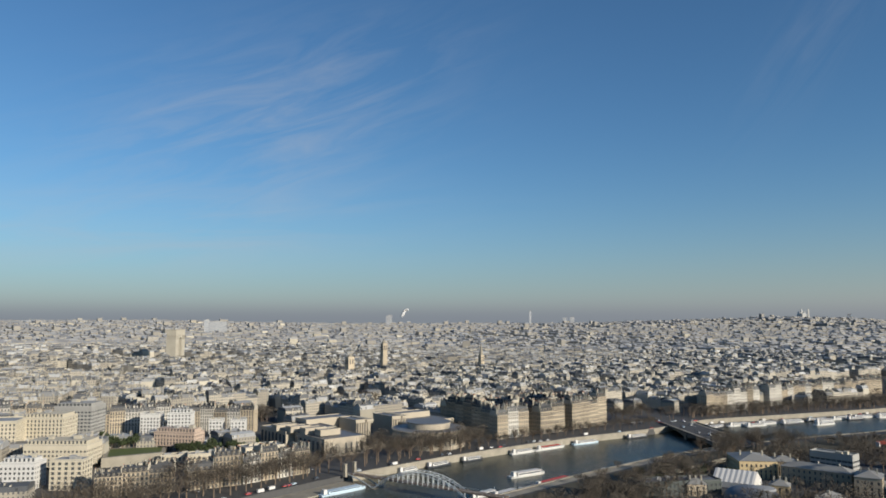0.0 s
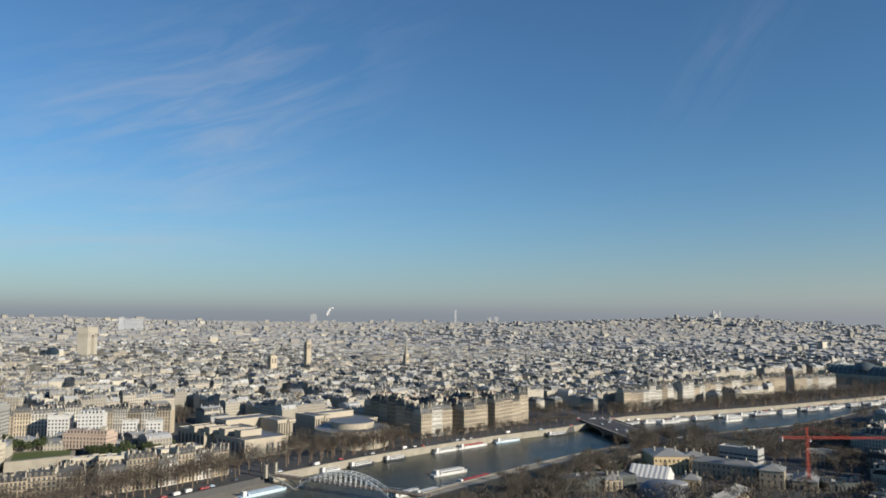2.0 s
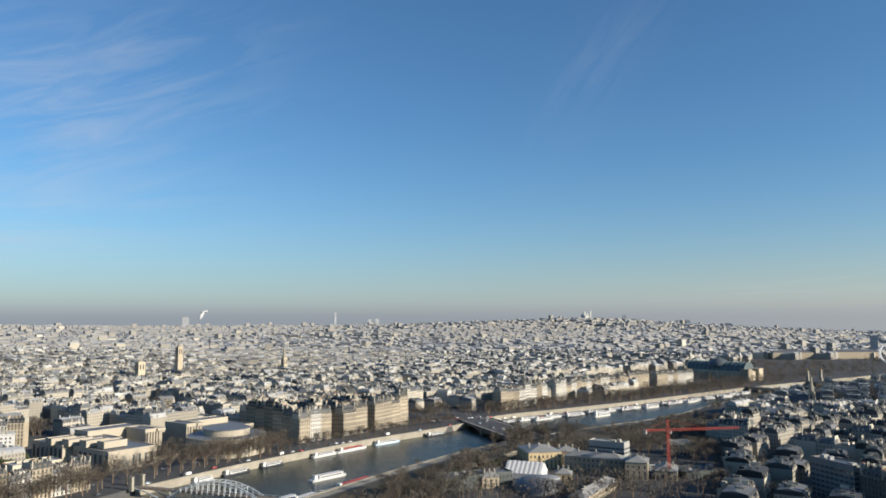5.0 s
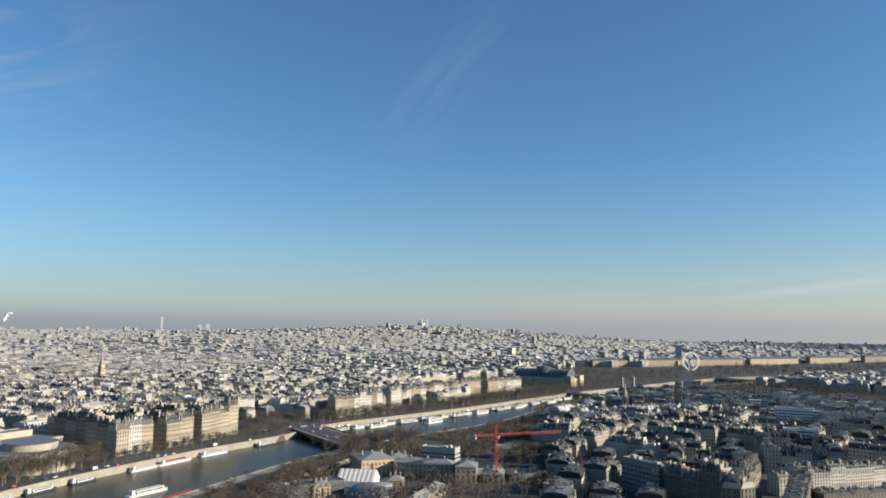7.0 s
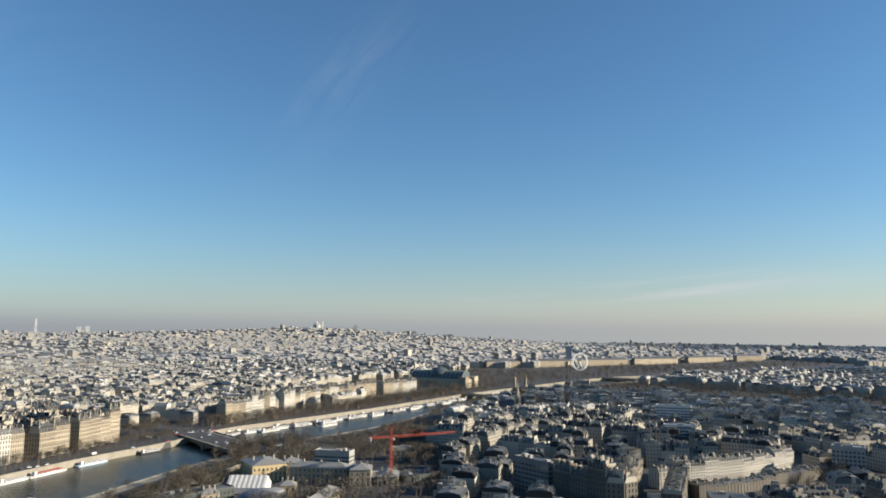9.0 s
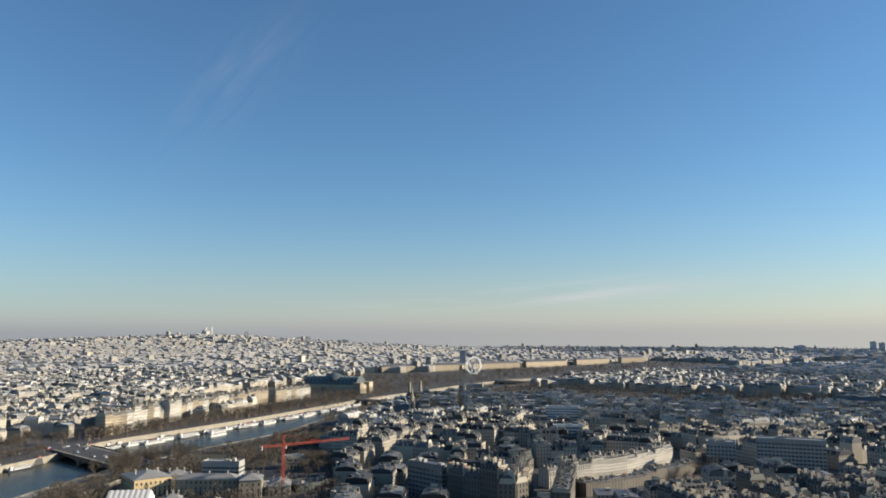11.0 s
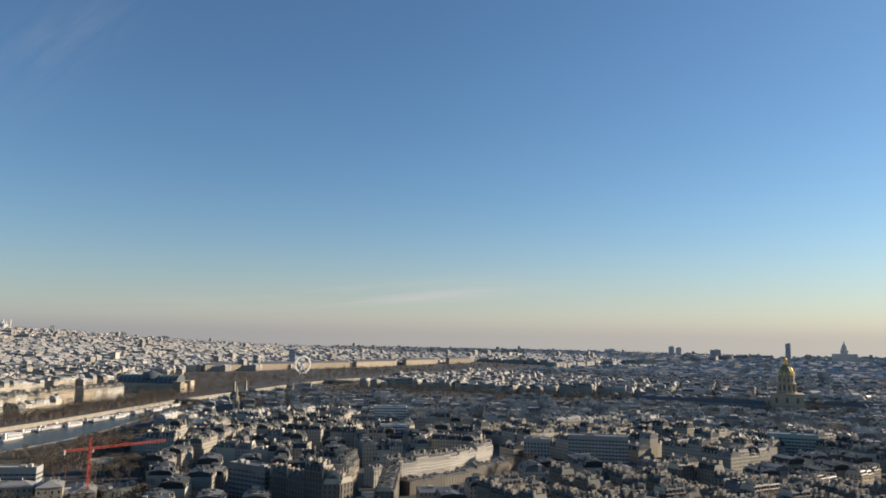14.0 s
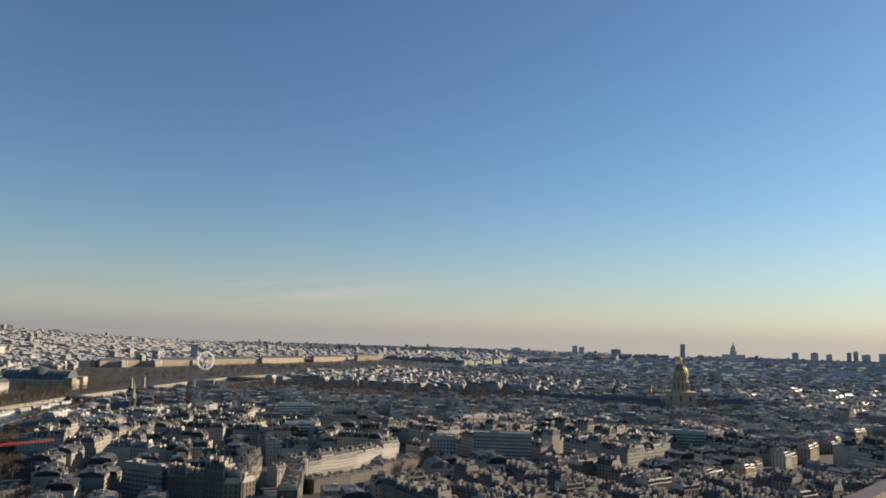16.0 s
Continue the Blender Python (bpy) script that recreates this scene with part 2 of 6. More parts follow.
# ---------------------------------------------------------------- mesh building
class Soup:
    """Corners, faces, materials and wall metres of one mesh, gathered before it is made."""

    def __init__(self):
        self.v, self.f, self.m, self.uv = [], [], [], []

    def face(self, pts, mat=0, uvs=None):
        k = len(self.v)
        self.v.extend(pts)
        self.f.append(tuple(range(k, k + len(pts))))
        self.m.append(mat)
        self.uv.extend(uvs if uvs else [(-9.0, -9.0)] * len(pts))

    def solid(self, pts, faces, mat=0):
        k = len(self.v)
        self.v.extend(pts)
        for f in faces:
            self.f.append(tuple(k + i for i in f))
            self.m.append(mat)
            self.uv.extend([(-9.0, -9.0)] * len(f))

    def box(self, c, size, ang=0.0, mat=0, top=1.0, bottom=False):
        """A block on its base centre c; top narrows its upper end."""
        ca, sa = math.cos(ang), math.sin(ang)
        hx, hy, h = size[0] / 2, size[1] / 2, size[2]
        pts = []
        for z, k in ((0, 1.0), (h, top)):
            for x, y in ((-hx, -hy), (hx, -hy), (hx, hy), (-hx, hy)):
                pts.append((c[0] + (x * ca - y * sa) * k, c[1] + (x * sa + y * ca) * k, c[2] + z))
        fs = [(0, 1, 5, 4), (1, 2, 6, 5), (2, 3, 7, 6), (3, 0, 4, 7), (4, 5, 6, 7)]
        if bottom:
            fs.append((3, 2, 1, 0))
        self.solid(pts, fs, mat)

    def beam(self, a, b, r, mat=0, sides=4):
        a, b = Vector(a), Vector(b)
        d = (b - a).normalized()
        u = d.cross(Vector((0, 0, 1)) if abs(d.z) < 0.95 else Vector((1, 0, 0))).normalized()
        w = d.cross(u)
        pts = []
        for p in (a, b):
            for i in range(sides):
                t = 2 * math.pi * (i + 0.5) / sides
                pts.append(tuple(p + u * (r * math.cos(t)) + w * (r * math.sin(t))))
        fs = [(i, (i + 1) % sides, sides + (i + 1) % sides, sides + i) for i in range(sides)]
        fs += [tuple(range(sides))[::-1], tuple(range(sides, 2 * sides))]
        self.solid(pts, fs, mat)

    def lathe(self, c, profile, sides=20, mat=0, squash=1.0):
        """A turned body: profile of (radius, height) from the base up."""
        pts, fs = [], []
        for r, z in profile:
            for i in range(sides):
                t = 2 * math.pi * i / sides
                pts.append((c[0] + r * math.cos(t), c[1] + squash * r * math.sin(t), c[2] + z))
        for k in range(len(profile) - 1):
            for i in range(sides):
                j = (i + 1) % sides
                fs.append((k * sides + i, k * sides + j, (k + 1) * sides + j, (k + 1) * sides + i))
        fs.append(tuple(range((len(profile) - 1) * sides, len(profile) * sides)))
        self.solid(pts, fs, mat)

    def mesh(self, name, mats, smooth=False):
        me = bpy.data.meshes.new(name)
        me.from_pydata(self.v, [], self.f)
        for m in mats:
            me.materials.append(m)
        me.polygons.foreach_set("material_index", self.m)
        layer = me.uv_layers.new(name="UVMap")
        layer.data.foreach_set("uv", np.array(self.uv, dtype=np.float32).ravel())
        if smooth:
            me.polygons.foreach_set("use_smooth", [True] * len(self.f))
        me.update()
        return me


def part(name, soup, mats, parent=None, label="", smooth=False):
    ob = new(name, soup.mesh(name, mats if isinstance(mats, (tuple, list)) else (mats,), smooth))
    if parent:
        ob.parent = parent
    if label:
        ob["label"] = label
    return ob


def thing(name, label, category, m=None, group="", kind=""):
    ob = new(name)
    if m is not None:
        ob.matrix_basis = m
    return tagged(ob, label, category, group, kind)


# ---------------------------------------------------------------- the lie of the land
BANK_N = [(-300, 350), (62, 505), (151, 553), (240, 588), (312, 610), (404, 635), (511, 652), (560, 670), (622, 690), (708, 686), (876, 683), (1204, 702),
          (1430, 690), (1677, 680), (1900, 650), (2300, 470), (2900, 100), (3600, -400), (5200, -1500)]
BANK_S = [(-300, 200), (62, 375), (180, 432), (300, 480), (415, 520), (500, 540), (631, 548), (715, 546), (800, 557), (908, 585), (1010, 606), (1113, 622), (1430, 590),
          (1677, 570), (1900, 530), (2300, 350), (2900, -20), (3600, -520), (5200, -1620)]
bn_x, bn_y = [np.array(a, float) for a in zip(*BANK_N)]
bs_x, bs_y = [np.array(a, float) for a in zip(*BANK_S)]


def north_bank(x):
    return float(np.interp(x, bn_x, bn_y))


def south_bank(x):
    return float(np.interp(x, bs_x, bs_y))


def smooth(v):
    v = min(1.0, max(0.0, v))
    return v * v * (3 - 2 * v)


def land(x, y):
    """Height of the streets: the low river plain, the western hill, the far rises and the northern butte."""
    d = math.hypot(x, y)
    b = math.degrees(math.atan2(x, y))
    up = y - north_bank(x)
    z = 1.0
    if up > 0:
        z += 22 * smooth(up / 1100) * smooth((1300 - x) / 1300) + 10 * smooth(up / 2500)
    far = 62 - 44 * smooth((b - 53) / 16)
    z += far * smooth((d - 2300) / 2500)
    z += 42 * math.exp(-((x - 3420) / 520) ** 2 - ((y - 3040) / 420) ** 2)
    z += 18 * math.exp(-((x - 2750) / 500) ** 2 - ((y - 3400) / 500) ** 2)
    # the country drops away behind the last rooftops
    return z - 250 * smooth((d - 4930) / 700)


xs = sorted(set(list(range(-1600, 1800, 40)) + list(range(1800, 5300, 125)) + [int(v) for v in bn_x if v > -1600] + [int(v) for v in bs_x if v > -1600]))
north_steps = [0, 0.5, 12, 40, 90, 160, 260, 380, 520, 680, 860, 1060, 1300, 1600, 1900, 2250, 2600, 3000, 3400, 3800, 4250, 4700, 5600]
south_steps = [5000, 4200, 3500, 2900, 2400, 1950, 1600, 1300, 1050, 820, 620, 450, 300, 180, 90, 40, 10, 0.5, 0]
verts, rows_n = [], 0
for x in xs:
    n_, s_ = north_bank(x), south_bank(x)
    column = [(x, s_ - k, land(x, s_ - k)) for k in south_steps[:-1]] + [(x, s_, -9), (x, n_, -9)] + [(x, n_ + k, land(x, n_ + k)) for k in north_steps[1:]]
    rows_n = len(column)
    verts += column
faces = [(i * rows_n + j, (i + 1) * rows_n + j, (i + 1) * rows_n + j + 1, i * rows_n + j + 1) for i in range(len(xs) - 1) for j in range(rows_n - 1)]
me = bpy.data.meshes.new("ground")
me.from_pydata(verts, [], faces)
me.materials.append(ASPHALT)
tagged(new("ground", me), "grey asphalt streets and paving between the city blocks", "ground", kind="structure")

wat = Soup()
for i in range(len(xs) - 1):
    a, b = xs[i], xs[i + 1]
    wat.face([(a, south_bank(a) - 0.2, -4.8), (b, south_bank(b) - 0.2, -4.8), (b, north_bank(b) + 0.2, -4.8), (a, north_bank(a) + 0.2, -4.8)])
tagged(part("river_water", wat, WATER), "calm grey-green river water between stone quays", "river", kind="structure")


# ---------------------------------------------------------------- town houses
def facade(s, w, h, storey=3.2, bay=2.6, ground=4.2, y=0.0, flip=False, pane=PANE_, wall=PLAIN_, recess=0.35, win=(1.25, 2.1)):
    """A front in the plane y with openings that go back into it, each closed by a dark pane."""
    n = max(2, int(round(w / bay)))
    step = w / n
    rows = [(0.6, ground - 0.7)]
    z = ground
    while z + storey <= h + 0.3:
        rows.append((z + 0.5, min(win[1], storey - 0.8)))
        z += storey
    k = -1 if flip else 1
    back = y + recess * k

    def put(x0, z0, x1, z1, yy, mat):
        pts = [(x0, yy, z0), (x1, yy, z0), (x1, yy, z1), (x0, yy, z1)]
        s.face(pts[::-1] if flip else pts, mat)
    edges = [0.0]
    for z0, hh in rows:
        edges += [z0, z0 + hh]
    edges.append(h)
    for i in range(0, len(edges), 2):
        put(-w / 2, edges[i], w / 2, edges[i + 1], y, wall)
    for z0, hh in rows:
        for i in range(n):
            cx = -w / 2 + (i + 0.5) * step
            a, b = cx - win[0] / 2, cx + win[0] / 2
            left = -w / 2 + i * step
            put(left, z0, a, z0 + hh, y, wall)
            put(b, z0, left + step, z0 + hh, y, wall)
            put(a, z0, b, z0 + hh, back, pane)
            s.face([(a, y, z0 + hh), (b, y, z0 + hh), (b, back, z0 + hh), (a, back, z0 + hh)], wall)
            s.face([(a, back, z0), (b, back, z0), (b, y, z0), (a, y, z0)], wall)
            s.face([(a, y, z0), (a, y, z0 + hh), (a, back, z0 + hh), (a, back, z0)], wall)
            s.face([(b, back, z0), (b, back, z0 + hh), (b, y, z0 + hh), (b, y, z0)], wall)


def chimney(rng, depth, h):
    s = Soup()
    n = 1
    for k in range(n):
        ln = rng.uniform(2.0, 4.2)
        cy = depth * (0.35 if n == 1 else 0.22 + 0.5 * k) + rng.uniform(-1, 1)
        s.box((0, cy, -2.5), (0.75, ln, h + 2.5), mat=0)
        s.box((0, cy, h), (0.95, ln + 0.2, 0.25), mat=0, bottom=True)
        for j in range(int(ln / 0.55)):
            s.lathe((0, cy - ln / 2 + 0.4 + j * 0.55, h + 0.25), [(0.17, 0), (0.13, 0.7)], 5, mat=1)
    return s


def mansard(w, d, z, rise, lean, crown, pitched, hip=0.0):
    s = Soup()
    a = [(-w / 2, 0.3, z), (w / 2, 0.3, z), (w / 2, d - 0.3, z), (-w / 2, d - 0.3, z)]
    b = [(-w / 2 + hip, lean, z + rise), (w / 2 - hip, lean, z + rise), (w / 2 - hip, d - lean, z + rise), (-w / 2 + hip, d - lean, z + rise)]
    s.solid(a + b, [(0, 1, 5, 4), (2, 3, 7, 6), (1, 2, 6, 5), (3, 0, 4, 7)], 0)
    r = [(-w / 2 + hip * 2, d / 2, z + rise + crown), (w / 2 - hip * 2, d / 2, z + rise + crown)]
    if pitched:
        s.solid(b + r, [(0, 1, 5, 4), (2, 3, 4, 5), (1, 2, 5), (3, 0, 4)], 1)
    else:
        s.solid(b, [(0, 1, 2, 3)], 1)
    return s


def town_house(seed, w, d, storeys, wall_mat=LIMESTONE, modern=False):
    """One stone house of a terrace: recessed windows, two balconies, cornice, mansard with dormers, chimney walls."""
    rng = random.Random(seed)
    h = 4.2 + 3.2 * storeys
    root = thing("town_house", "cream limestone town house with grey mansard roof in a terrace", "building", group="town houses")
    s = Soup()
    facade(s, w, h)
    facade(s, w, h, y=d, flip=True, bay=3.2)
    for sg in (-1, 1):
        e = Soup()
        facade(e, d, h, bay=3.2)
        k = len(s.v)
        s.v += [(sg * w / 2 - sg * y_, d / 2 + sg * x_, z_) for x_, y_, z_ in e.v]
        s.f += [tuple(k + i for i in f) for f in e.f]
        s.m += e.m
        s.uv += e.uv
    part("wall", s, (LIMESTONE_FAR, SLATE, ZINC, RENDERED, wall_mat, PANE, POT, IRON), root)
    s = Soup()
    s.box((0, -0.1, h - 0.35), (w, 0.9, 0.45), bottom=True)
    part("cornice", s, wall_mat, root)
    for lv in (1, storeys - 1):
        s = Soup()
        z = 4.2 + 3.2 * lv + 0.3
        s.box((0, -0.35, z - 0.18), (w - 0.4, 0.7, 0.18), mat=0, bottom=True)
        s.box((0, -0.66, z), (w - 0.4, 0.05, 0.3), mat=1)
        part("balcony", s, (wall_mat, IRON), root, "stone balcony with black iron railing")
    rise, lean = rng.uniform(2.8, 4.2), rng.uniform(1.2, 2.2)
    pitched = rng.random() < 0.75
    crown = rng.uniform(0.8, 2.2) if pitched else 0.0
    s = mansard(w, d, h + 0.08, rise, lean, crown, pitched)
    slope = SHADE_SLATE if rng.random() < 0.7 else SHADE_ZINC
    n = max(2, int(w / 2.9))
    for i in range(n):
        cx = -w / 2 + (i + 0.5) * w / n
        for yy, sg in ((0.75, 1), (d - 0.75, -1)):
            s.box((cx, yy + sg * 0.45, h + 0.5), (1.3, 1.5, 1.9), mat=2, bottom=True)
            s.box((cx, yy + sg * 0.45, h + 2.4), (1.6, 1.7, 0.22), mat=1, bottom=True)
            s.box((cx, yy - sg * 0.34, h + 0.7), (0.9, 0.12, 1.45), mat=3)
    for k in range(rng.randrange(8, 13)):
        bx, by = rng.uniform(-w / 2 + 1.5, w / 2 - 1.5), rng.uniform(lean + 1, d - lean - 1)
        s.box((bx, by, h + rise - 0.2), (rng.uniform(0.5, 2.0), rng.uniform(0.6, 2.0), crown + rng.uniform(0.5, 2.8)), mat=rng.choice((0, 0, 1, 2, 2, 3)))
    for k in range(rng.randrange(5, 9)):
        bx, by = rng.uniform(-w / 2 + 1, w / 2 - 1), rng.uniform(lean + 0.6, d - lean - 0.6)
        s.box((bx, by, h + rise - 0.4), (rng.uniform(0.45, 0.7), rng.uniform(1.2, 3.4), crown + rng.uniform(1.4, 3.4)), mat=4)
    part("roof", s, (slope, SHADE_ZINC, wall_mat, PANE, RENDERED), root, "mansard roof with dormer windows and zinc top")
    top = h + rise + crown * 0.6
    for side in (-1, 1):
        for stack in range(rng.choice((1, 1, 2))):
            c = part("chimney", chimney(rng, d, rng.uniform(1.8, 3.4)), (RENDERED, POT), root, "cream chimney wall with terracotta pots")
            c.location = (side * (w / 2 - 0.45), (0, 4.6)[stack] - 1.2, top - 0.6)
    for side in (-1, 1):
        s = Soup()
        s.solid([(side * w / 2 - 0.22, 0.4, h), (side * w / 2 + 0.22, 0.4, h), (side * w / 2 + 0.22, d - 0.4, h), (side * w / 2 - 0.22, d - 0.4, h),
                 (side * w / 2 - 0.22, lean + 0.2, h + rise + 0.25), (side * w / 2 + 0.22, lean + 0.2, h + rise + 0.25), (side * w / 2 + 0.22, d - lean - 0.2, h + rise + 0.25), (side * w / 2 - 0.22, d - lean - 0.2, h + rise + 0.25)],
                [(0, 1, 5, 4), (1, 2, 6, 5), (2, 3, 7, 6), (3, 0, 4, 7), (4, 5, 6, 7)], 0)
        part("party_wall", s, RENDERED, root)
    if rng.random() < 0.5:
        s = Soup()
        s.box((rng.uniform(-3, 3), d * 0.55, top - 0.9), (rng.uniform(1.5, 3), rng.uniform(1.5, 3), rng.uniform(1.4, 2.6)), mat=0)
        part("roof_hatch", s, (ZINC if rng.random() < 0.5 else RENDERED,), root)
    return root


HOUSES = []
for k in range(14):
    HOUSES.append((w_ := (11, 13, 15, 17, 19)[k % 5], town_house(100 + k, w_, 12.5, (5, 5, 6, 4, 5, 6)[k % 6])))
BRIGHT = material("very_pale_stone", (0.48, 0.455, 0.40), island=True, vary=0.1)
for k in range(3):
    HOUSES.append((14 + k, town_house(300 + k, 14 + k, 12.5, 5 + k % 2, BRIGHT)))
# limestone copy for the south side, darkened to deepen the shade on its fronts
SOUTH_SHADE = material("shade_brown_stone", (0.225, 0.197, 0.156), per_object=True, vary=0.3)
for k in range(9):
    HOUSES.append((w_ := (11, 13, 15, 17, 19)[k % 5], town_house(200 + k, w_, 12.5, (5, 5, 6, 4, 5, 6)[k % 6], SOUTH_SHADE)))
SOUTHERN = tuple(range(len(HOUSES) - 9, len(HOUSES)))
# stone for rows standing in shade; the shade is part of its dark colour
SHADE_STONE = material("shade_grey_stone", (0.15, 0.135, 0.112), per_object=True, vary=0.2)
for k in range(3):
    HOUSES.append((14 + k, town_house(403 + k, 14 + k, 12.5, 5 + k % 2, SHADE_STONE)))
SHADE_ROWS = (len(HOUSES) - 3, len(HOUSES) - 2, len(HOUSES) - 1)
placed_first = set()
NEAR = []


def put_house(x, y, z, ang, w, rng, label="", tall=1.0, pool=None):
    """One house of the terrace with its front centre at x, y and its width trimmed to w."""
    own = sorted(pool or range(SOUTHERN[0]), key=lambda i: abs(HOUSES[i][0] - w) + rng.uniform(0, 4.5))[0]
    width, ob = HOUSES[own]
    m = Matrix.Translation((x, y, z - 0.6)) @ Matrix.Rotation(ang, 4, "Z") @ Matrix.Diagonal((w / width, 1, tall * rng.uniform(0.88, 1.1), 1))
    if own in placed_first:
        c = ob.copy()
        scene.collection.objects.link(c)
        for o in ob.children:
            q = o.copy()
            scene.collection.objects.link(q)
            q.parent = c
    else:
        c = ob
        placed_first.add(own)
    c.matrix_basis = m
    if label:
        c["label"] = label
    NEAR.append(c)


def soup_house(s, x, y, z, ang, w, d, h, rng, detail=2, old=False):
    """A plainer house for the far streets, in one mesh with its neighbours; old takes the shade-darkened near roofs."""
    ca, sa = math.cos(ang), math.sin(ang)
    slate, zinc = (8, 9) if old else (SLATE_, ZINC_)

    def p(u, v, k):
        return (x + u * ca - v * sa, y + u * sa + v * ca, z + k)
    hw = w / 2
    off = rng.randrange(0, 9) * 2.7
    z0 = -3.0
    wall = WALL_
    if rng.random() < 0.12:
        wall = REND_
    for (a, b), ln, blank in ((((-hw, 0), (hw, 0)), w, False), (((hw, 0), (hw, d)), d, detail > 1), (((hw, d), (-hw, d)), w, False), (((-hw, d), (-hw, 0)), d, detail > 1)):
        uv = None if blank and rng.random() < 0.3 else [(off, z0), (off + ln, z0), (off + ln, h), (off, h)]
        s.face([p(*a, z0), p(*b, z0), p(*b, h), p(*a, h)], wall, uv)
    kind = rng.random()
    roof = slate if rng.random() < 0.42 else zinc
    if kind < 0.16:
        s.face([p(-hw, 0, h), p(hw, 0, h), p(hw, d, h), p(-hw, d, h)], zinc)
        if detail > 1:
            cw = rng.uniform(2, 5)
            c = p(rng.uniform(-hw + 3, hw - 3), d / 2, h)
            s.box(c, (cw, rng.uniform(2, 4), rng.uniform(1.5, 3)), ang, REND_)
        return
    rise, lean = rng.uniform(2.5, 4.5), rng.uniform(1.2, 2.4)
    low = [p(-hw, 0.1, h), p(hw, 0.1, h), p(hw, d - 0.1, h), p(-hw, d - 0.1, h)]
    if detail == 0:
        r = [p(-hw, d / 2, h + rise), p(hw, d / 2, h + rise)]
        s.solid(low + r, [(0, 1, 5, 4), (2, 3, 4, 5), (1, 2, 5), (3, 0, 4)], roof)
    else:
        up = [p(-hw, lean, h + rise), p(hw, lean, h + rise), p(hw, d - lean, h + rise), p(-hw, d - lean, h + rise)]
        s.solid(low + up, [(0, 1, 5, 4), (2, 3, 7, 6), (1, 2, 6, 5), (3, 0, 4, 7)], roof)
        r = [p(-hw, d / 2, h + rise + 1.2), p(hw, d / 2, h + rise + 1.2)]
        s.solid(up + r, [(0, 1, 5, 4), (2, 3, 4, 5), (1, 2, 5), (3, 0, 4)], zinc)
    if detail > 0:
        for side in (-1, 1):
            if rng.random() < 0.7:
                ln = rng.uniform(2.5, 8)
                s.box(p(side * (hw - 0.5), d * rng.uniform(0.35, 0.65), h + 0.5), (0.8, ln, rise + rng.uniform(0.8, 3.2)), ang, REND_)
                if detail > 1:
                    s.box(p(rng.uniform(-hw + 2, hw - 2), d * rng.uniform(0.3, 0.7), h + rise - 0.5), (rng.uniform(0.8, 2.4), rng.uniform(0.8, 2.0), rng.uniform(1.2, 2.6)), ang, rng.choice((zinc, REND_, WALL_)))
                    s.box(p(side * (hw - 0.5), d * 0.5, h - 0.5), (0.5, d * 0.9, rise * 0.75 + 0.9), ang, REND_)
    elif rng.random() < 0.5:
        s.box(p(hw - 0.6, d * 0.4, h), (1.1, rng.uniform(3, 6), rise + 2.5), ang, REND_)
    if detail > 1:
        # dormers with pale fronts along both eaves, and narrow gables across the ridge
        n = max(2, int(w / 3.2))
        for i in range(n):
            for v in (1.0, d - 1.0):
                if rng.random() < 0.8:
                    s.box(p((i + 0.5) * w / n - hw, v, h + 0.3), (1.4, 1.5, rng.uniform(1.7, 2.3)), ang, WALL_ if rng.random() < 0.5 else roof)
        for _ in range(2):
            if rng.random() < 0.6:
                s.box(p(rng.uniform(-hw + 1, hw - 1), d * rng.uniform(0.4, 0.6), h + 0.5), (0.5, rng.uniform(3, 6.5), rise + rng.uniform(0.8, 2.4)), ang, REND_)
    if detail > 0:
        # chimney stacks, lift heads and dormers at odd heights
        for _ in range(7 if detail > 1 else 4):
            k = rng.random()
            size = (rng.uniform(0.5, 0.9), rng.uniform(1.0, 3.2), rise + rng.uniform(0.6, 3.4)) if k < 0.6 else (rng.uniform(1.2, 3.4), rng.uniform(1.2, 3.0), rise + rng.uniform(-1.6, 1.6))
            s.box(p(rng.uniform(-hw + 0.6, hw - 0.6), d * rng.uniform(0.1, 0.9), h + 0.2), size, ang, rng.choice((REND_, REND_, slate, WALL_, zinc, zinc)))


# where no ordinary block may stand: centre x, y, half width, half depth, turn in degrees
CLEAR = [(215, 690, 110, 95, 17), (545, 720, 62, 62, 0), (420, 395, 70, 60, 20), (1435, 250, 150, 345, -14), (122, 855, 18, 24, 10), (270, 965, 26, 24, 20), (1500, 1230, 80, 60, 0), (1320, -300, 110, 150, -14), (1275, -200, 45, 105, -8),
         (480, 442, 52, 40, 20), (1450, 880, 450, 172, 8), (2110, 770, 420, 250, -20), (90, 1700, 120, 120, 0), (545, 400, 60, 40, 20), (2700, 530, 600, 190, -24), (3478, 3087, 90, 90, 0),
         (3785, -1205, 80, 80, 0), (933, 456, 22, 22, 0), (330, 400, 60, 60, 15), (705, -10, 60, 26, 90), (0, 0, 395, 395, 0), (590, 500, 85, 55, 35), (440, 318, 50, 35, 20), (480, 370, 30, 50, 20), (690, 485, 95, 62, 20), (62, 628, 66, 34, -8), (-20, 590, 150, 60, -5), (30, 800, 110, 70, -8)]


def is_free(x, y, r):
    if south_bank(x) - 42 - r < y < north_bank(x) + 52 + r:
        return False
    for cx, cy, hw, hd, turn in CLEAR:
        a = radians(turn)
        dx, dy = x - cx, y - cy
        u, v = dx * math.cos(a) + dy * math.sin(a), -dx * math.sin(a) + dy * math.cos(a)
        if abs(u) < hw + r and abs(v) < hd + r:
            return False
    return True


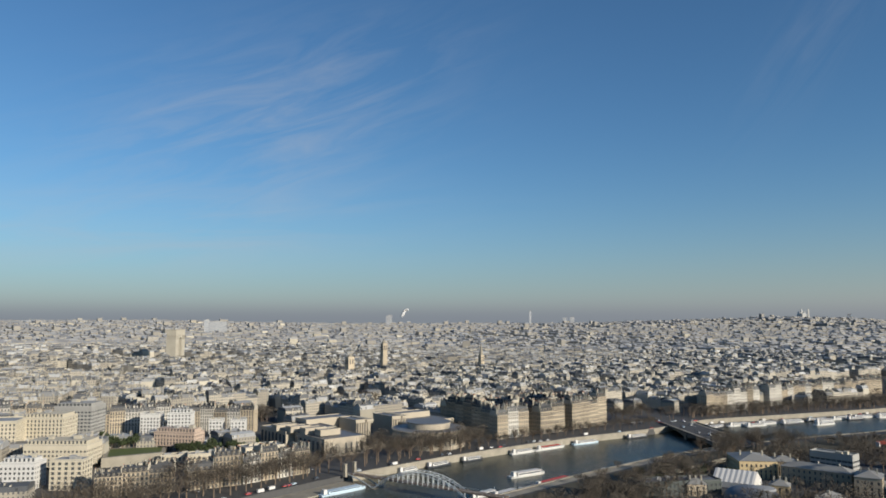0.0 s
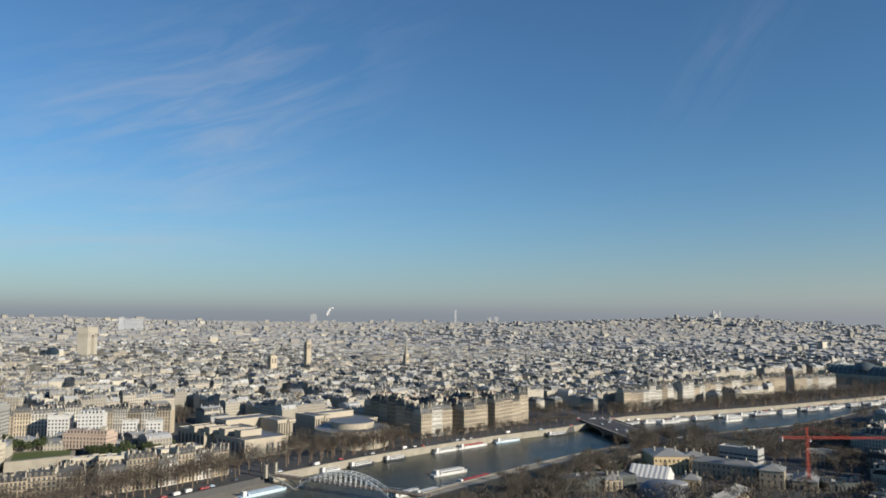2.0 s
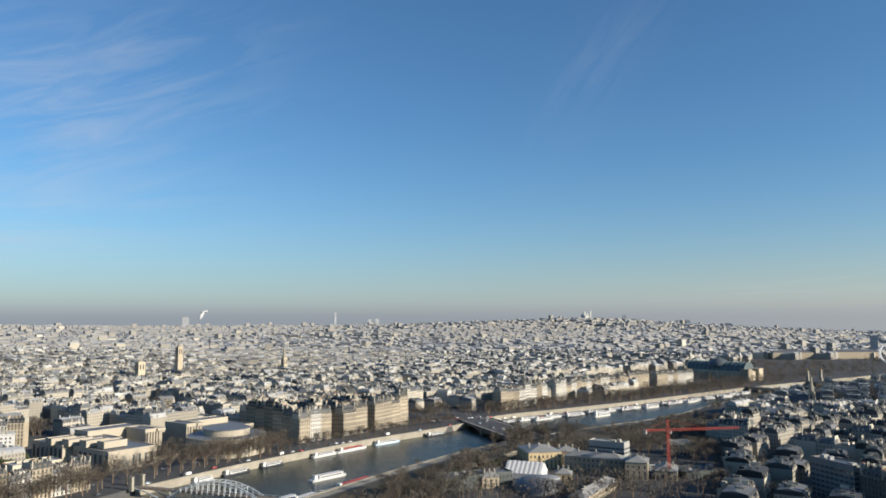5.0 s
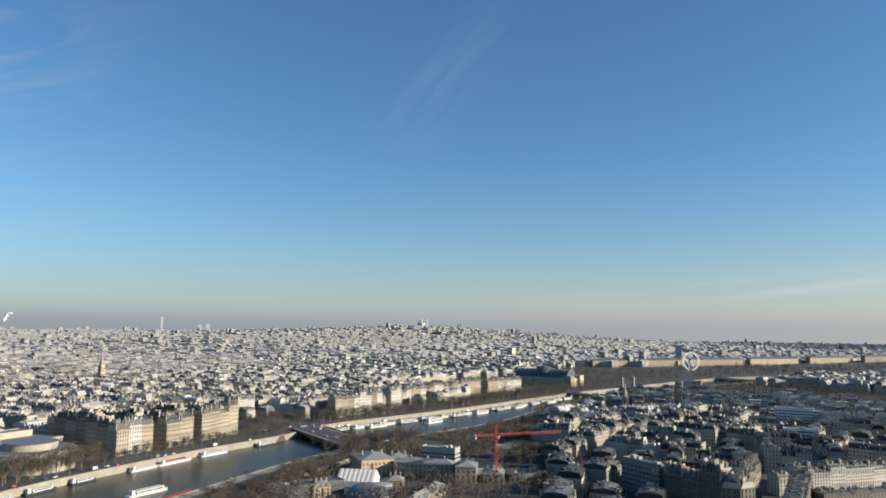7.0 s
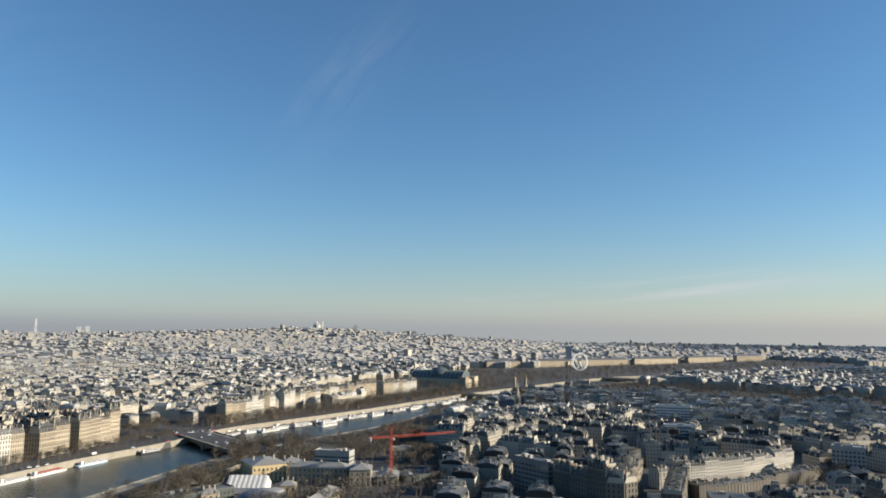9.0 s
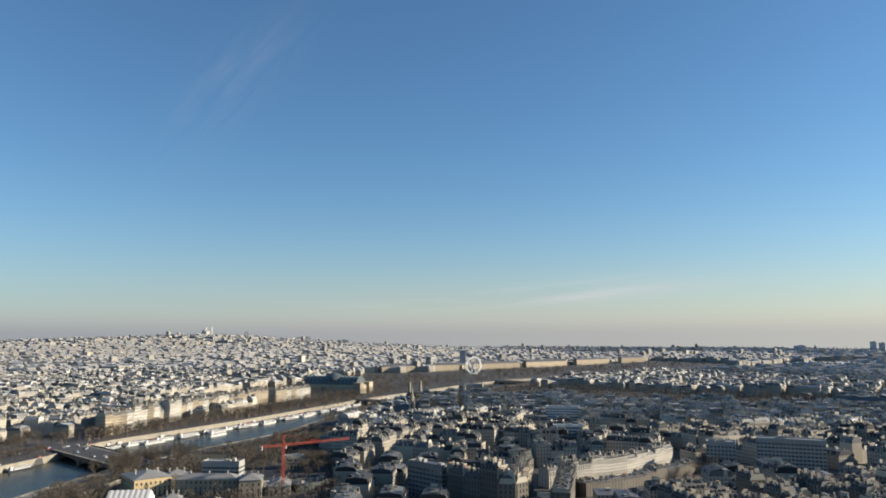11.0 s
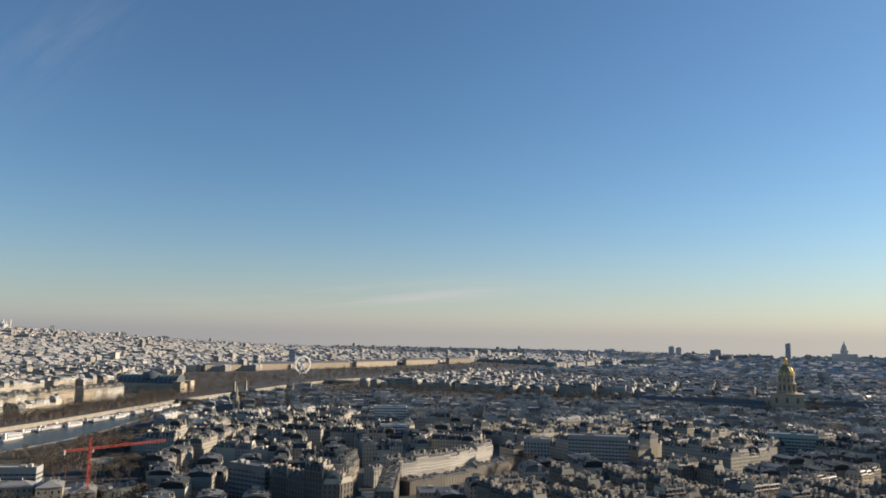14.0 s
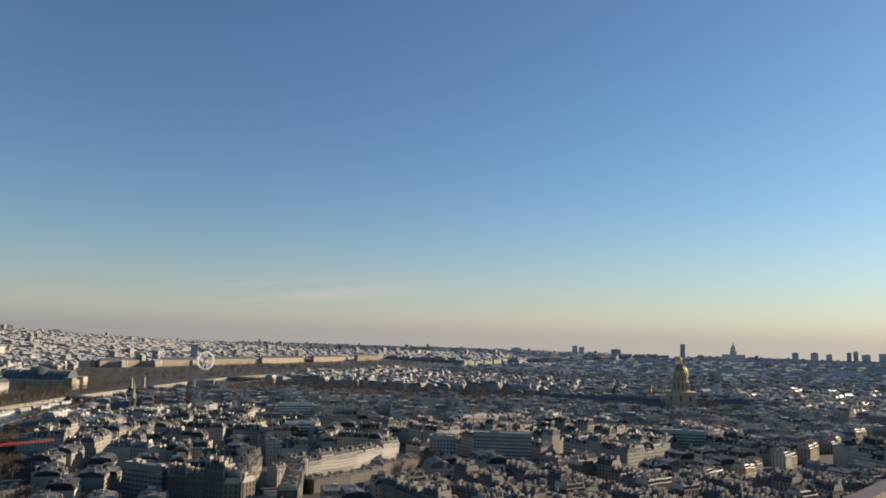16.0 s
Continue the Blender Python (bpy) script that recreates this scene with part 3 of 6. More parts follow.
# centre x, y and the turn of the streets in degrees
DISTRICTS = [(600, 150, 19, 5), (480, -150, 38, 5), (760, 300, 4, 4), (980, 220, 24, 4), (820, -60, 44, 4), (1050, -150, 12, 4), (650, -260, 28, 4), (1700, 150, -10, 4), (200, 900, 20, 3), (600, 950, 27, 4), (-150, 900, -8, 3),
             (1000, 1100, 10, 4), (300, 1500, 40, 3), (900, 1700, -20, 4), (1600, 1500, 15, 4), (2300, 1600, 5, 4), (2300, -300, 20, 4), (3200, 300, -25, 4),
             (1200, -900, 35, 4), (2200, -1300, 10, 4), (3500, -700, 30, 4), (3500, 1400, -8, 4), (500, 2600, 10, 4), (1500, 2600, 32, 4), (2500, 2600, -15, 4),
             (300, 3900, 20, 4), (1500, 3900, -5, 4), (2700, 3800, 15, 4), (3700, 2700, 10, 4), (4300, 1000, 12, 4), (4300, -1300, -12, 4), (-500, 2000, 5, 4), (-300, 3300, 33, 4)]

taken = set()


def cells(cx, cy, bw, bd, a):
    ca_, sa_ = math.cos(a), math.sin(a)
    nu, nv = max(2, int(bw / 7)), max(2, int(bd / 7))
    for iu in range(nu + 1):
        for iv in range(nv + 1):
            u_, v_ = (iu / nu - 0.5) * bw, (iv / nv - 0.5) * bd
            yield int((cx + u_ * ca_ - v_ * sa_) // 9), int((cy + u_ * sa_ + v_ * ca_) // 9)


def claim(cx, cy, bw, bd, a):
    taken.update(cells(cx, cy, bw, bd, a))


reserved = set(cells(478, 180, 70, 30, 1.157)) | set(cells(505, 160, 90, 36, 0.177)) | set(cells(520, 134, 92, 18, 0.177)) | set(cells(500, 234, 44, 26, 1.2)) | set(cells(640, 118, 165, 30, -0.46)) | set(cells(604, 86, 165, 18, -0.46)) | set(cells(795, -345, 480, 16, -0.68))
rng = random.Random(11)
near_jobs, mid, far = [], Soup(), Soup()
for di, (dx, dy, turn, _) in enumerate(DISTRICTS):
    a = radians(turn)
    ca, sa = math.cos(a), math.sin(a)
    grid_x = rng.uniform(88, 112)
    grid_y = rng.uniform(62, 80)
    for i in range(-16, 17):
        for j in range(-22, 23):
            a = radians(turn)
            ca, sa = math.cos(a), math.sin(a)
            u, v = i * grid_x + rng.uniform(-7, 7) + (j % 2) * 22, j * grid_y + rng.uniform(-5, 5)
            cx, cy = dx + u * ca - v * sa, dy + u * sa + v * ca
            d = math.hypot(cx, cy)
            b = math.degrees(math.atan2(cx, cy))
            if d > 4985 or not -14 < b < 122:
                continue
            best = min(range(len(DISTRICTS)), key=lambda k: math.hypot(cx - DISTRICTS[k][0], cy - DISTRICTS[k][1]))
            if best != di or not is_free(cx, cy, 34):
                continue
            a = radians(turn + rng.uniform(-5, 5))
            ca, sa = math.cos(a), math.sin(a)
            bw, bd = grid_x - rng.uniform(10, 14), grid_y - rng.uniform(9, 12)
            if d < 1300 and sum(c in reserved for c in cells(cx, cy, bw, bd, a)) > 0:
                continue
            z = land(cx, cy)
            hb = rng.uniform(13.5, 20.5)
            if d < 2300:
                claim(cx, cy, bw, bd, a)
            if d > 2300:
                dd = 13
                for kx in range(-1, 2):
                    for side in (-1, 1):
                        w = bw / 3 * rng.uniform(0.8, 1.0)
                        lx, ly = kx * bw / 3, -side * bd / 2
                        ang = a if side == 1 else a + math.pi
                        hh = hb + rng.uniform(-4, 5) + (rng.uniform(8, 22) if rng.random() < 0.012 else 0)
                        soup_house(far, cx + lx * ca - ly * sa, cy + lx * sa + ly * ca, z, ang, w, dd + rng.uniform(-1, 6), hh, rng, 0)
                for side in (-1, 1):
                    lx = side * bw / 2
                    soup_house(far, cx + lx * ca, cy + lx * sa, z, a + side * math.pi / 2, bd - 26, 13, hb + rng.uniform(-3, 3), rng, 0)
                continue
            D = 12.5
            sides = [((-bw / 2, -bd / 2), (bw / 2, -bd / 2)), ((bw / 2, -bd / 2 + D), (bw / 2, bd / 2 - D)), ((bw / 2, bd / 2), (-bw / 2, bd / 2)), ((-bw / 2, bd / 2 - D), (-bw / 2, -bd / 2 + D))]
            for (x0, y0), (x1, y1) in sides:
                ln = math.hypot(x1 - x0, y1 - y0)
                n = max(1, round(ln / rng.uniform(13, 18)))
                w = ln / n
                ang = a + math.atan2(y1 - y0, x1 - x0)
                for k in range(n):
                    t = (k + 0.5) / n
                    lx, ly = x0 + (x1 - x0) * t, y0 + (y1 - y0) * t
                    near_jobs.append((d, cx + lx * ca - ly * sa, cy + lx * sa + ly * ca, z, ang, w, D, hb + rng.uniform(-5, 4)))
            for k in range(5):
                lx, ly = rng.uniform(-0.32, 0.32) * bw, rng.uniform(-0.16, 0.12) * bd
                near_jobs.append((d + 5000, cx + lx * ca - ly * sa, cy + lx * sa + ly * ca, z, a + rng.choice((0, math.pi / 2)), rng.uniform(8, 16), rng.uniform(7, 10), rng.uniform(6, 16)))


def terrace(points, rng, depth=12.5, width=15, label="", z=None, tall=1.0, pool=None):
    """Houses wall to wall along a line, fronts to the right-hand side of it."""
    for (x0, y0), (x1, y1) in zip(points, points[1:]):
        ln = math.hypot(x1 - x0, y1 - y0)
        n = max(1, round(ln / width))
        for k in range(n):
            t = (k + 0.5) / n
            x, y = x0 + (x1 - x0) * t, y0 + (y1 - y0) * t
            put_house(x, y, land(x, y) if z is None else z, math.atan2(y1 - y0, x1 - x0), ln / n, rng, label, tall, pool)


def block(x0, y0, x1, y1, depth, rng, tall=1.25):
    """A closed block on the front line x0, y0 to x1, y1, as deep as given."""
    a = math.atan2(y1 - y0, x1 - x0)
    nx, ny = -math.sin(a) * depth, math.cos(a) * depth
    ux, uy = math.cos(a), math.sin(a)
    D = 12.5
    terrace([(x0, y0), (x1, y1)], rng, tall=tall)
    terrace([(x1 + nx, y1 + ny), (x0 + nx, y0 + ny)], rng, tall=tall)
    fx, fy = nx / depth * D, ny / depth * D
    terrace([(x1 + fx, y1 + fy), (x1 + nx - fx, y1 + ny - fy)], rng, tall=tall)
    terrace([(x0 + nx - fx, y0 + ny - fy), (x0 + fx, y0 + fy)], rng, tall=tall)


rng = random.Random(5)
# the three stone blocks along the north quay and the fronts upstream
block(326, 652, 366, 662, 95, rng)
block(381, 664, 416, 675, 70, rng)
block(428, 679, 486, 700, 75, rng)
terrace([(648, 722), (760, 748)], rng, tall=1.2)
terrace([(790, 760), (847, 772), (960, 792), (1068, 805)], rng, tall=1.1)
terrace([(1092, 806), (1200, 806)], rng)
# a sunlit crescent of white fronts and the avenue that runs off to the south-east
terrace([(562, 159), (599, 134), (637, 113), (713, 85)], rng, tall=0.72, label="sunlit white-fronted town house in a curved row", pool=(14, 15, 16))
terrace([(690, 66), (625, 98), (548, 137)], rng, tall=0.42, label="low town house backing on the curved row, stone darkened as in shade", pool=SHADE_ROWS)
for a0, b0 in (((587, -166), (612, -188)), ((639, -213), (668, -237)), ((713, -274), (738, -294)), ((771, -320), (800, -341)), ((847, -376), (876, -398)), ((930, -440), (958, -466))):
    terrace([a0, b0], rng, tall=0.75, label="stone town house at a corner of the sunny avenue")
# a row with shade put into its dark stone that ends at a sunlit corner, and the side street behind it
terrace([(487, 212), (462, 153)], rng, tall=1.1, label="tall town house with dark slate mansard, stone darkened as in shade", pool=SHADE_ROWS)
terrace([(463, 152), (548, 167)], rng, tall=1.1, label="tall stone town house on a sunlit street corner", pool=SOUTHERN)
terrace([(560, 150), (477, 134)], rng, tall=0.82, label="town house across the narrow street, stone darkened as in shade", pool=SHADE_ROWS)
taken.update(reserved)

claim(334, 704, 60, 110, 0.26)
claim(398, 700, 50, 80, 0.3)
claim(445, 725, 75, 85, 0.3)
for bx, by in ((700, 745), (830, 778), (930, 798), (1010, 810), (1150, 815)):
    claim(bx, by, 110, 26, 0.1)
# small blocks fill what the larger ones left over
for i in range(-30, 260):
    for j in range(-90, 260):
        if len(near_jobs) > 20000:
            break
        cx, cy = i * 9.0 + 4, j * 9.0 + 4
        d = math.hypot(cx, cy)
        if not 405 < d < 2250 or not -12 < math.degrees(math.atan2(cx, cy)) < 120 or (int(cx // 9), int(cy // 9)) in taken:
            continue
        best = min(DISTRICTS, key=lambda k: math.hypot(cx - k[0], cy - k[1]))
        a = radians(best[2])
        for bw, bd in ((60, 46), (34, 32), (22, 18)):
            if is_free(cx, cy, 12 if bw < 30 else 20) and not any(c in taken for c in cells(cx, cy, bw + (9 if bw > 40 else 4 if bw > 30 else 1), bd + (9 if bw > 40 else 4 if bw > 30 else 1), a)):
                claim(cx, cy, bw + 4, bd + 4, a)
                ca, sa = math.cos(a), math.sin(a)
                D = min(12.5, bd / 2 - 2) if bw > 30 else bd
                n = max(1, round(bw / 15))
                hb = rng.uniform(15, 21) * (1 if bw > 40 else 0.85 if bw > 30 else 0.65)
                for side in ((1, -1) if bw > 30 else (1,)):
                    for k in range(n):
                        lx, ly = (-bw / 2 + (k + 0.5) * bw / n) * side, -side * bd / 2
                        near_jobs.append((d if bw > 30 else max(d, 950), cx + lx * ca - ly * sa, cy + lx * sa + ly * ca, land(cx, cy), a + (0 if side == 1 else math.pi), bw / n, D, hb + rng.uniform(-2.5, 2.5)))
                break

near_jobs.sort(key=lambda j: j[0])
count = 0
for d, x, y, z, ang, w, D, h in near_jobs:
    if d < 900 and count < 145 and y < north_bank(x):
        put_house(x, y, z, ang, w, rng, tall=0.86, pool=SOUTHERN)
        count += 1
    else:
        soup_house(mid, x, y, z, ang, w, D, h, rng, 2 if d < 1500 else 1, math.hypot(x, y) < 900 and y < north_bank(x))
tagged(part("city_terraces", mid, CITY), "dense terraces of cream stone houses with grey zinc roofs", "buildings", kind="stuff")
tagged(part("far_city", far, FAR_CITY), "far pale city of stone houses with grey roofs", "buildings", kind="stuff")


# ---------------------------------------------------------------- quays, bridges and roads
def at(bearing, distance, elevation=None):
    """A place by compass bearing and distance from the viewpoint, with the height at which it shows."""
    b = radians(bearing)
    x, y = distance * math.sin(b), distance * math.cos(b)
    z = land(x, y) if elevation is None else EYE[2] + distance * math.tan(radians(elevation))
    return x, y, z


def bank_wall(name, bank, x0, x1, sign, z_top, label):
    """A stone river wall with a coping, following the bank."""
    s = Soup()
    xs_ = [x0 + (x1 - x0) * i / 60 for i in range(61)]
    for a, b in zip(xs_, xs_[1:]):
        pa, pb = (a, bank(a)), (b, bank(b))
        for lo, hi, out, back in ((-9, z_top - 0.35, 0.5, 1.2), (z_top - 0.35, z_top, 0.7, 1.4)):
            o, k = -sign * out, sign * back
            pts = [(pa[0], pa[1] + o, lo), (pb[0], pb[1] + o, lo), (pb[0], pb[1] + k, lo), (pa[0], pa[1] + k, lo),
                   (pa[0], pa[1] + o, hi), (pb[0], pb[1] + o, hi), (pb[0], pb[1] + k, hi), (pa[0], pa[1] + k, hi)]
            s.solid(pts, [(0, 1, 5, 4), (1, 2, 6, 5), (2, 3, 7, 6), (3, 0, 4, 7), (4, 5, 6, 7)], 0)
    return tagged(part(name, s, STONE_QUAY), label, "quay wall", kind="structure")


bank_wall("quay_wall_north", north_bank, 150, 2000, 1, 1.4, "pale stone river wall with a coping along the north quay")
bank_wall("quay_wall_south", south_bank, 0, 2000, -1, 1.6, "grey stone river wall along the south quay")

# the lower landing quay downstream of the footbridge, and the sunlit ledge under the wall upstream
s = Soup()
for i in range(12):
    a, b = -40 + i * 16, -40 + (i + 1) * 16
    pts = []
    for x in (a, b):
        y = north_bank(x)
        pts += [(x, y - 20, -9), (x, y + 1, -9), (x, y + 1, -3.6), (x, y - 20, -3.6)]
    s.solid(pts, [(0, 3, 7, 4), (3, 2, 6, 7), (0, 1, 2, 3), (4, 7, 6, 5)], 0)
tagged(part("landing_quay", s, STONE_QUAY), "pale paved lower landing quay beside the river", "quay", kind="structure")
s = Soup()
for i in range(40):
    a, b = 585 + i * 14.5, 585 + (i + 1) * 14.5
    pts = []
    for x in (a, b):
        y = north_bank(x)
        pts += [(x, y - 19, -9), (x, y - 0.6, -9), (x, y - 0.6, -3.8), (x, y - 19, -3.8)]
    s.solid(pts, [(0, 3, 7, 4), (3, 2, 6, 7), (0, 1, 2, 3), (4, 7, 6, 5)], 0)
tagged(part("mooring_quay", s, material("worn_quay_paving", (0.13, 0.12, 0.10), spot=0.4, scale=0.06)), "grey paved mooring quay below the river wall", "quay", kind="structure")

def footbridge(n_end, s_end):
    """Steel arch footbridge: two lattice arches that rise through the deck, side struts, hangers, stone end pillars."""
    root = thing("arch_footbridge", "grey steel arch footbridge over the river with stone end pillars", "bridge")
    a, b = Vector((*n_end, 2.6)), Vector((*s_end, 2.6))
    along = (b - a).normalized()
    side = Vector((-along.y, along.x, 0))
    ln = (b - a).length
    s = Soup()
    mid = (a + b) / 2
    s.box((mid.x, mid.y, 2.0), (ln, 7.2, 0.6), math.atan2(along.y, along.x), 0, bottom=True)
    part("deck", s, BARK, root, "brown timber deck")
    p1, p2 = 0.19, 0.81

    def rib(t):
        """Height of the arch along the bridge, under the deck at its ends."""
        if t < p1:
            return 2.4 - 7.4 * (t / p1) ** 1.4
        if t > p2:
            return 2.4 - 7.4 * ((1 - t) / (1 - p2)) ** 1.4
        q = (t - p1) / (p2 - p1)
        return -5.0 + 16.2 * (4 * q * (1 - q)) ** 0.8
    for sg in (-1, 1):
        s = Soup()
        n = 44
        prev = None
        for i in range(n + 1):
            t = i / n
            p = a + along * (ln * t) + side * (sg * 3.7)
            top = Vector((p.x, p.y, rib(t)))
            q = min(1, max(0, (t - p1) / (p2 - p1)))
            low = top - Vector((0, 0, 0.5 + 1.3 * 4 * q * (1 - q)))
            if prev:
                s.beam(prev[0], top, 0.26)
                s.beam(prev[1], low, 0.2)
                s.beam(prev[1], top, 0.1)
            prev = (top, low)
        part("arch_rib", s, STEEL, root, "grey painted lattice arch")
    n = 19
    for i in range(1, n):
        t = p1 + (p2 - p1) * i / n
        for sg in (-1, 1):
            p = a + along * (ln * t) + side * (sg * 3.7)
            if abs(rib(t) - 2.4) > 1:
                s = Soup()
                s.beam((p.x, p.y, 2.2), (p.x, p.y, rib(t)), 0.22)
                part("hanger", s, STEEL, root)
    for i in range(1, 12):
        t = p1 + (p2 - p1) * (0.2 + 0.6 * i / 12)
        s = Soup()
        p = a + along * (ln * t)
        l, r = p + side * 3.7, p - side * 3.7
        s.beam((l.x, l.y, rib(t)), (r.x, r.y, rib(t)), 0.14)
        part("cross_brace", s, STEEL, root)
    for sg in (-1, 1):
        s = Soup()
        for i in range(26):
            p = a + along * (ln * i / 25) + side * (sg * 3.5)
            s.beam((p.x, p.y, 2.6), (p.x, p.y, 3.7), 0.06)
        q0, q1 = a + side * (sg * 3.5), b + side * (sg * 3.5)
        s.beam((q0.x, q0.y, 3.7), (q1.x, q1.y, 3.7), 0.08)
        part("railing", s, STEEL, root)
    for t in (p1, p2):
        s = Soup()
        p = a + along * (ln * t)
        s.box((p.x, p.y, -9), (4, 11, 4.4), math.atan2(along.y, along.x))
        part("pier", s, STONE_QUAY, root, "stone river pier")
    for e, sgn in ((a, -1),):
        for sg in (-1, 1):
            s = Soup()
            p = e + side * (sg * 5.2) + along * (sgn * 1.5)
            s.box((p.x, p.y, 0.5), (2.4, 2.4, 9), math.atan2(along.y, along.x), 0, top=0.85)
            s.box((p.x, p.y, 9.5), (2.6, 2.6, 0.6), math.atan2(along.y, along.x), 0, bottom=True)
            part("end_pillar", s, STONE_QUAY, root, "stone end pillar")


footbridge((151, 548), (224, 436))


def road_bridge(name, label, n_end, s_end, width, spans, colour, parapet=1.1, arch=True, z=1.6):
    root = thing(name, label, "bridge")
    a, b = Vector((*n_end, 0)), Vector((*s_end, 0))
    along = (b - a).normalized()
    ang = math.atan2(along.y, along.x)
    side = Vector((-along.y, along.x, 0))
    ln = (b - a).length
    mid = (a + b) / 2
    s = Soup()
    s.box((mid.x, mid.y, z - 1.4), (ln, width, 1.4), ang, 0, bottom=True)
    part("deck", s, ASPHALT, root)
    for sg in (-1, 1):
        s = Soup()
        p = mid + side * (sg * (width / 2 - 0.3))
        s.box((p.x, p.y, z + 0.004), (ln, 0.5, parapet), ang, 0)
        part("parapet", s, colour, root)
        p = mid + side * (sg * (width / 2 - 3.2))
        s = Soup()
        s.box((p.x, p.y, z + 0.004), (ln, 4.6, 0.16), ang, 0)
        part("pavement", s, STONE_QUAY, root)
        s = Soup()
        for k in range(spans):
            n = 12
            for i in range(n):
                quad = []
                for j in (i, i + 1):
                    t = (k + j / n) / spans
                    u = 2 * (j / n) - 1
                    p = a + along * (ln * t) + side * (sg * (width / 2 + 0.15))
                    quad.append(((p.x, p.y, z - 0.5), (p.x, p.y, -6.2 + (z + 4.6) * math.sqrt(max(0, 1 - u * u)))))
                s.face([quad[0][1], quad[1][1], quad[1][0], quad[0][0]] if sg < 0 else [quad[0][0], quad[1][0], quad[1][1], quad[0][1]], 0)
        part("arch_face", s, colour, root)
    for k in range(1, spans):
        s = Soup()
        p = a + along * (ln * k / spans)
        s.box((p.x, p.y, -9), (5, width + 4, 9.2), ang, 0, top=0.96)
        part("pier", s, colour, root)
    return root


DARK_STEEL = material("dark_green_grey_girder", (0.06, 0.07, 0.065), rough=0.5)
road_bridge("road_bridge", "wide dark steel girder road bridge with grey footways", (566, 678), (519, 536), 42, 2, DARK_STEEL)
road_bridge("road_bridge", "low stone arched road bridge over the river", (1206, 706), (1186, 618), 18, 4, STONE_QUAY)
road_bridge("road_bridge", "single steel arch bridge with stone pillars at its ends", (1412, 700), (1385, 588), 40, 1, STONE_QUAY)
road_bridge("road_bridge", "stone arched bridge leading to the far square", (1860, 672), (1800, 540), 34, 5, STONE_QUAY)


def statue_pillar(x, y, h):
    root = thing("statue_pillar", "tall pale stone pillar topped by a gilded winged group", "pillar", pose(x, y, 1), group="bridge pillars")
    s = Soup()
    s.box((0, 0, 0), (6, 6, 3))
    s.box((0, 0, 3), (4.2, 4.2, h - 4.4), top=0.95)
    s.box((0, 0, h - 1.4), (5.2, 5.2, 1.4), bottom=True)
    part("shaft", s, STONE_QUAY, root)
    s = Soup()
    s.lathe((0, 0, h), [(1.6, 0), (1.9, 1.2), (1.1, 2.6), (1.3, 3.6), (0.3, 4.8)], 9)
    s.box((1.4, 0, h + 1.6), (2.6, 0.4, 2.0), 0.3, top=0.6)
    part("gilded_group", s, GILT, root, "gilded winged horse group")


for x, y in ((1393, 690), (1432, 684), (1376, 541), (1398, 531)):
    statue_pillar(x, y, 20)


# ---------------------------------------------------------------- large buildings
def flat_block(name, label, x, y, ang, w, d, h, wall, roof, storey=3.2, bay=3.0, z=None, win=(1.6, 1.7), terrace_set=0, both=True, category="building", parapet=0.8):
    """A flat-roofed building with its front along local x at y = 0: four fronts with openings, parapet, roof plant."""
    z = land(x, y) if z is None else z
    root = thing(name, label, category, pose(x, y, z - 0.5, 0, 0, math.degrees(ang)))
    mats = (LIMESTONE_FAR, SLATE, ZINC, RENDERED, wall, PANE)
    s = Soup()
    facade(s, w, h, storey, bay, 3.8, win=win)
    part("front_wall", s, mats, root)
    s = Soup()
    facade(s, w, h, storey, bay, 3.8, y=d, flip=True, win=win)
    part("back_wall", s, mats, root)
    for sg in (-1, 1):
        s = Soup()
        facade(s, d, h, storey, bay, 3.8, win=win)
        p = part("end_wall", s, mats, root)
        p.matrix_basis = pose(sg * w / 2, d / 2, 0, 0, 0, 90 * sg)
    s = Soup()
    s.box((0, d / 2, h), (w, d, 0.25), 0, 0, bottom=True)
    part("roof", s, roof, root)
    for cx, cy, bx, by in ((0, 0.2, w + 0.1, 0.4), (0, d - 0.2, w + 0.1, 0.4), (-w / 2 + 0.2, d / 2, 0.4, d - 0.8), (w / 2 - 0.2, d / 2, 0.4, d - 0.8)):
        s = Soup()
        s.box((cx, cy, h + 0.25), (bx, by, parapet))
        part("parapet", s, wall, root)
    r = random.Random(int(abs(x * 7 + y * 3)))
    top = h + 0.25
    for k in range(terrace_set):
        inset = 3.0 * (k + 1)
        s = Soup()
        facade(s, w - inset, 3.0, 3.0, bay, 3.0, win=win)
        s.solid([(-(w - inset) / 2, 0, 0), ((w - inset) / 2, 0, 0), ((w - inset) / 2, d - 2 * inset, 0), (-(w - inset) / 2, d - 2 * inset, 0),
                 (-(w - inset) / 2, 0, 3.0), ((w - inset) / 2, 0, 3.0), ((w - inset) / 2, d - 2 * inset, 3.0), (-(w - inset) / 2, d - 2 * inset, 3.0)],
                [(1, 2, 6, 5), (2, 3, 7, 6), (3, 0, 4, 7), (4, 5, 6, 7)], PLAIN_)
        p = part("setback_storey", s, mats, root)
        p.location = (0, inset, top)
        top += 3.0
    for k in range(3):
        s = Soup()
        s.box((r.uniform(-w / 3, w / 3), d * r.uniform(0.4, 0.6), top), (r.uniform(2, 5), r.uniform(2, 4), r.uniform(1.2, 2.8)))
        part("roof_plant", s, r.choice((CONCRETE, ZINC, RENDERED)), root)
    return root


PALE_ROOF = material("pale_roofing", (0.26, 0.26, 0.255), spot=0.3, scale=0.3)
CREAM = material("cream_stucco", (0.48, 0.43, 0.33), island=True, vary=0.08)
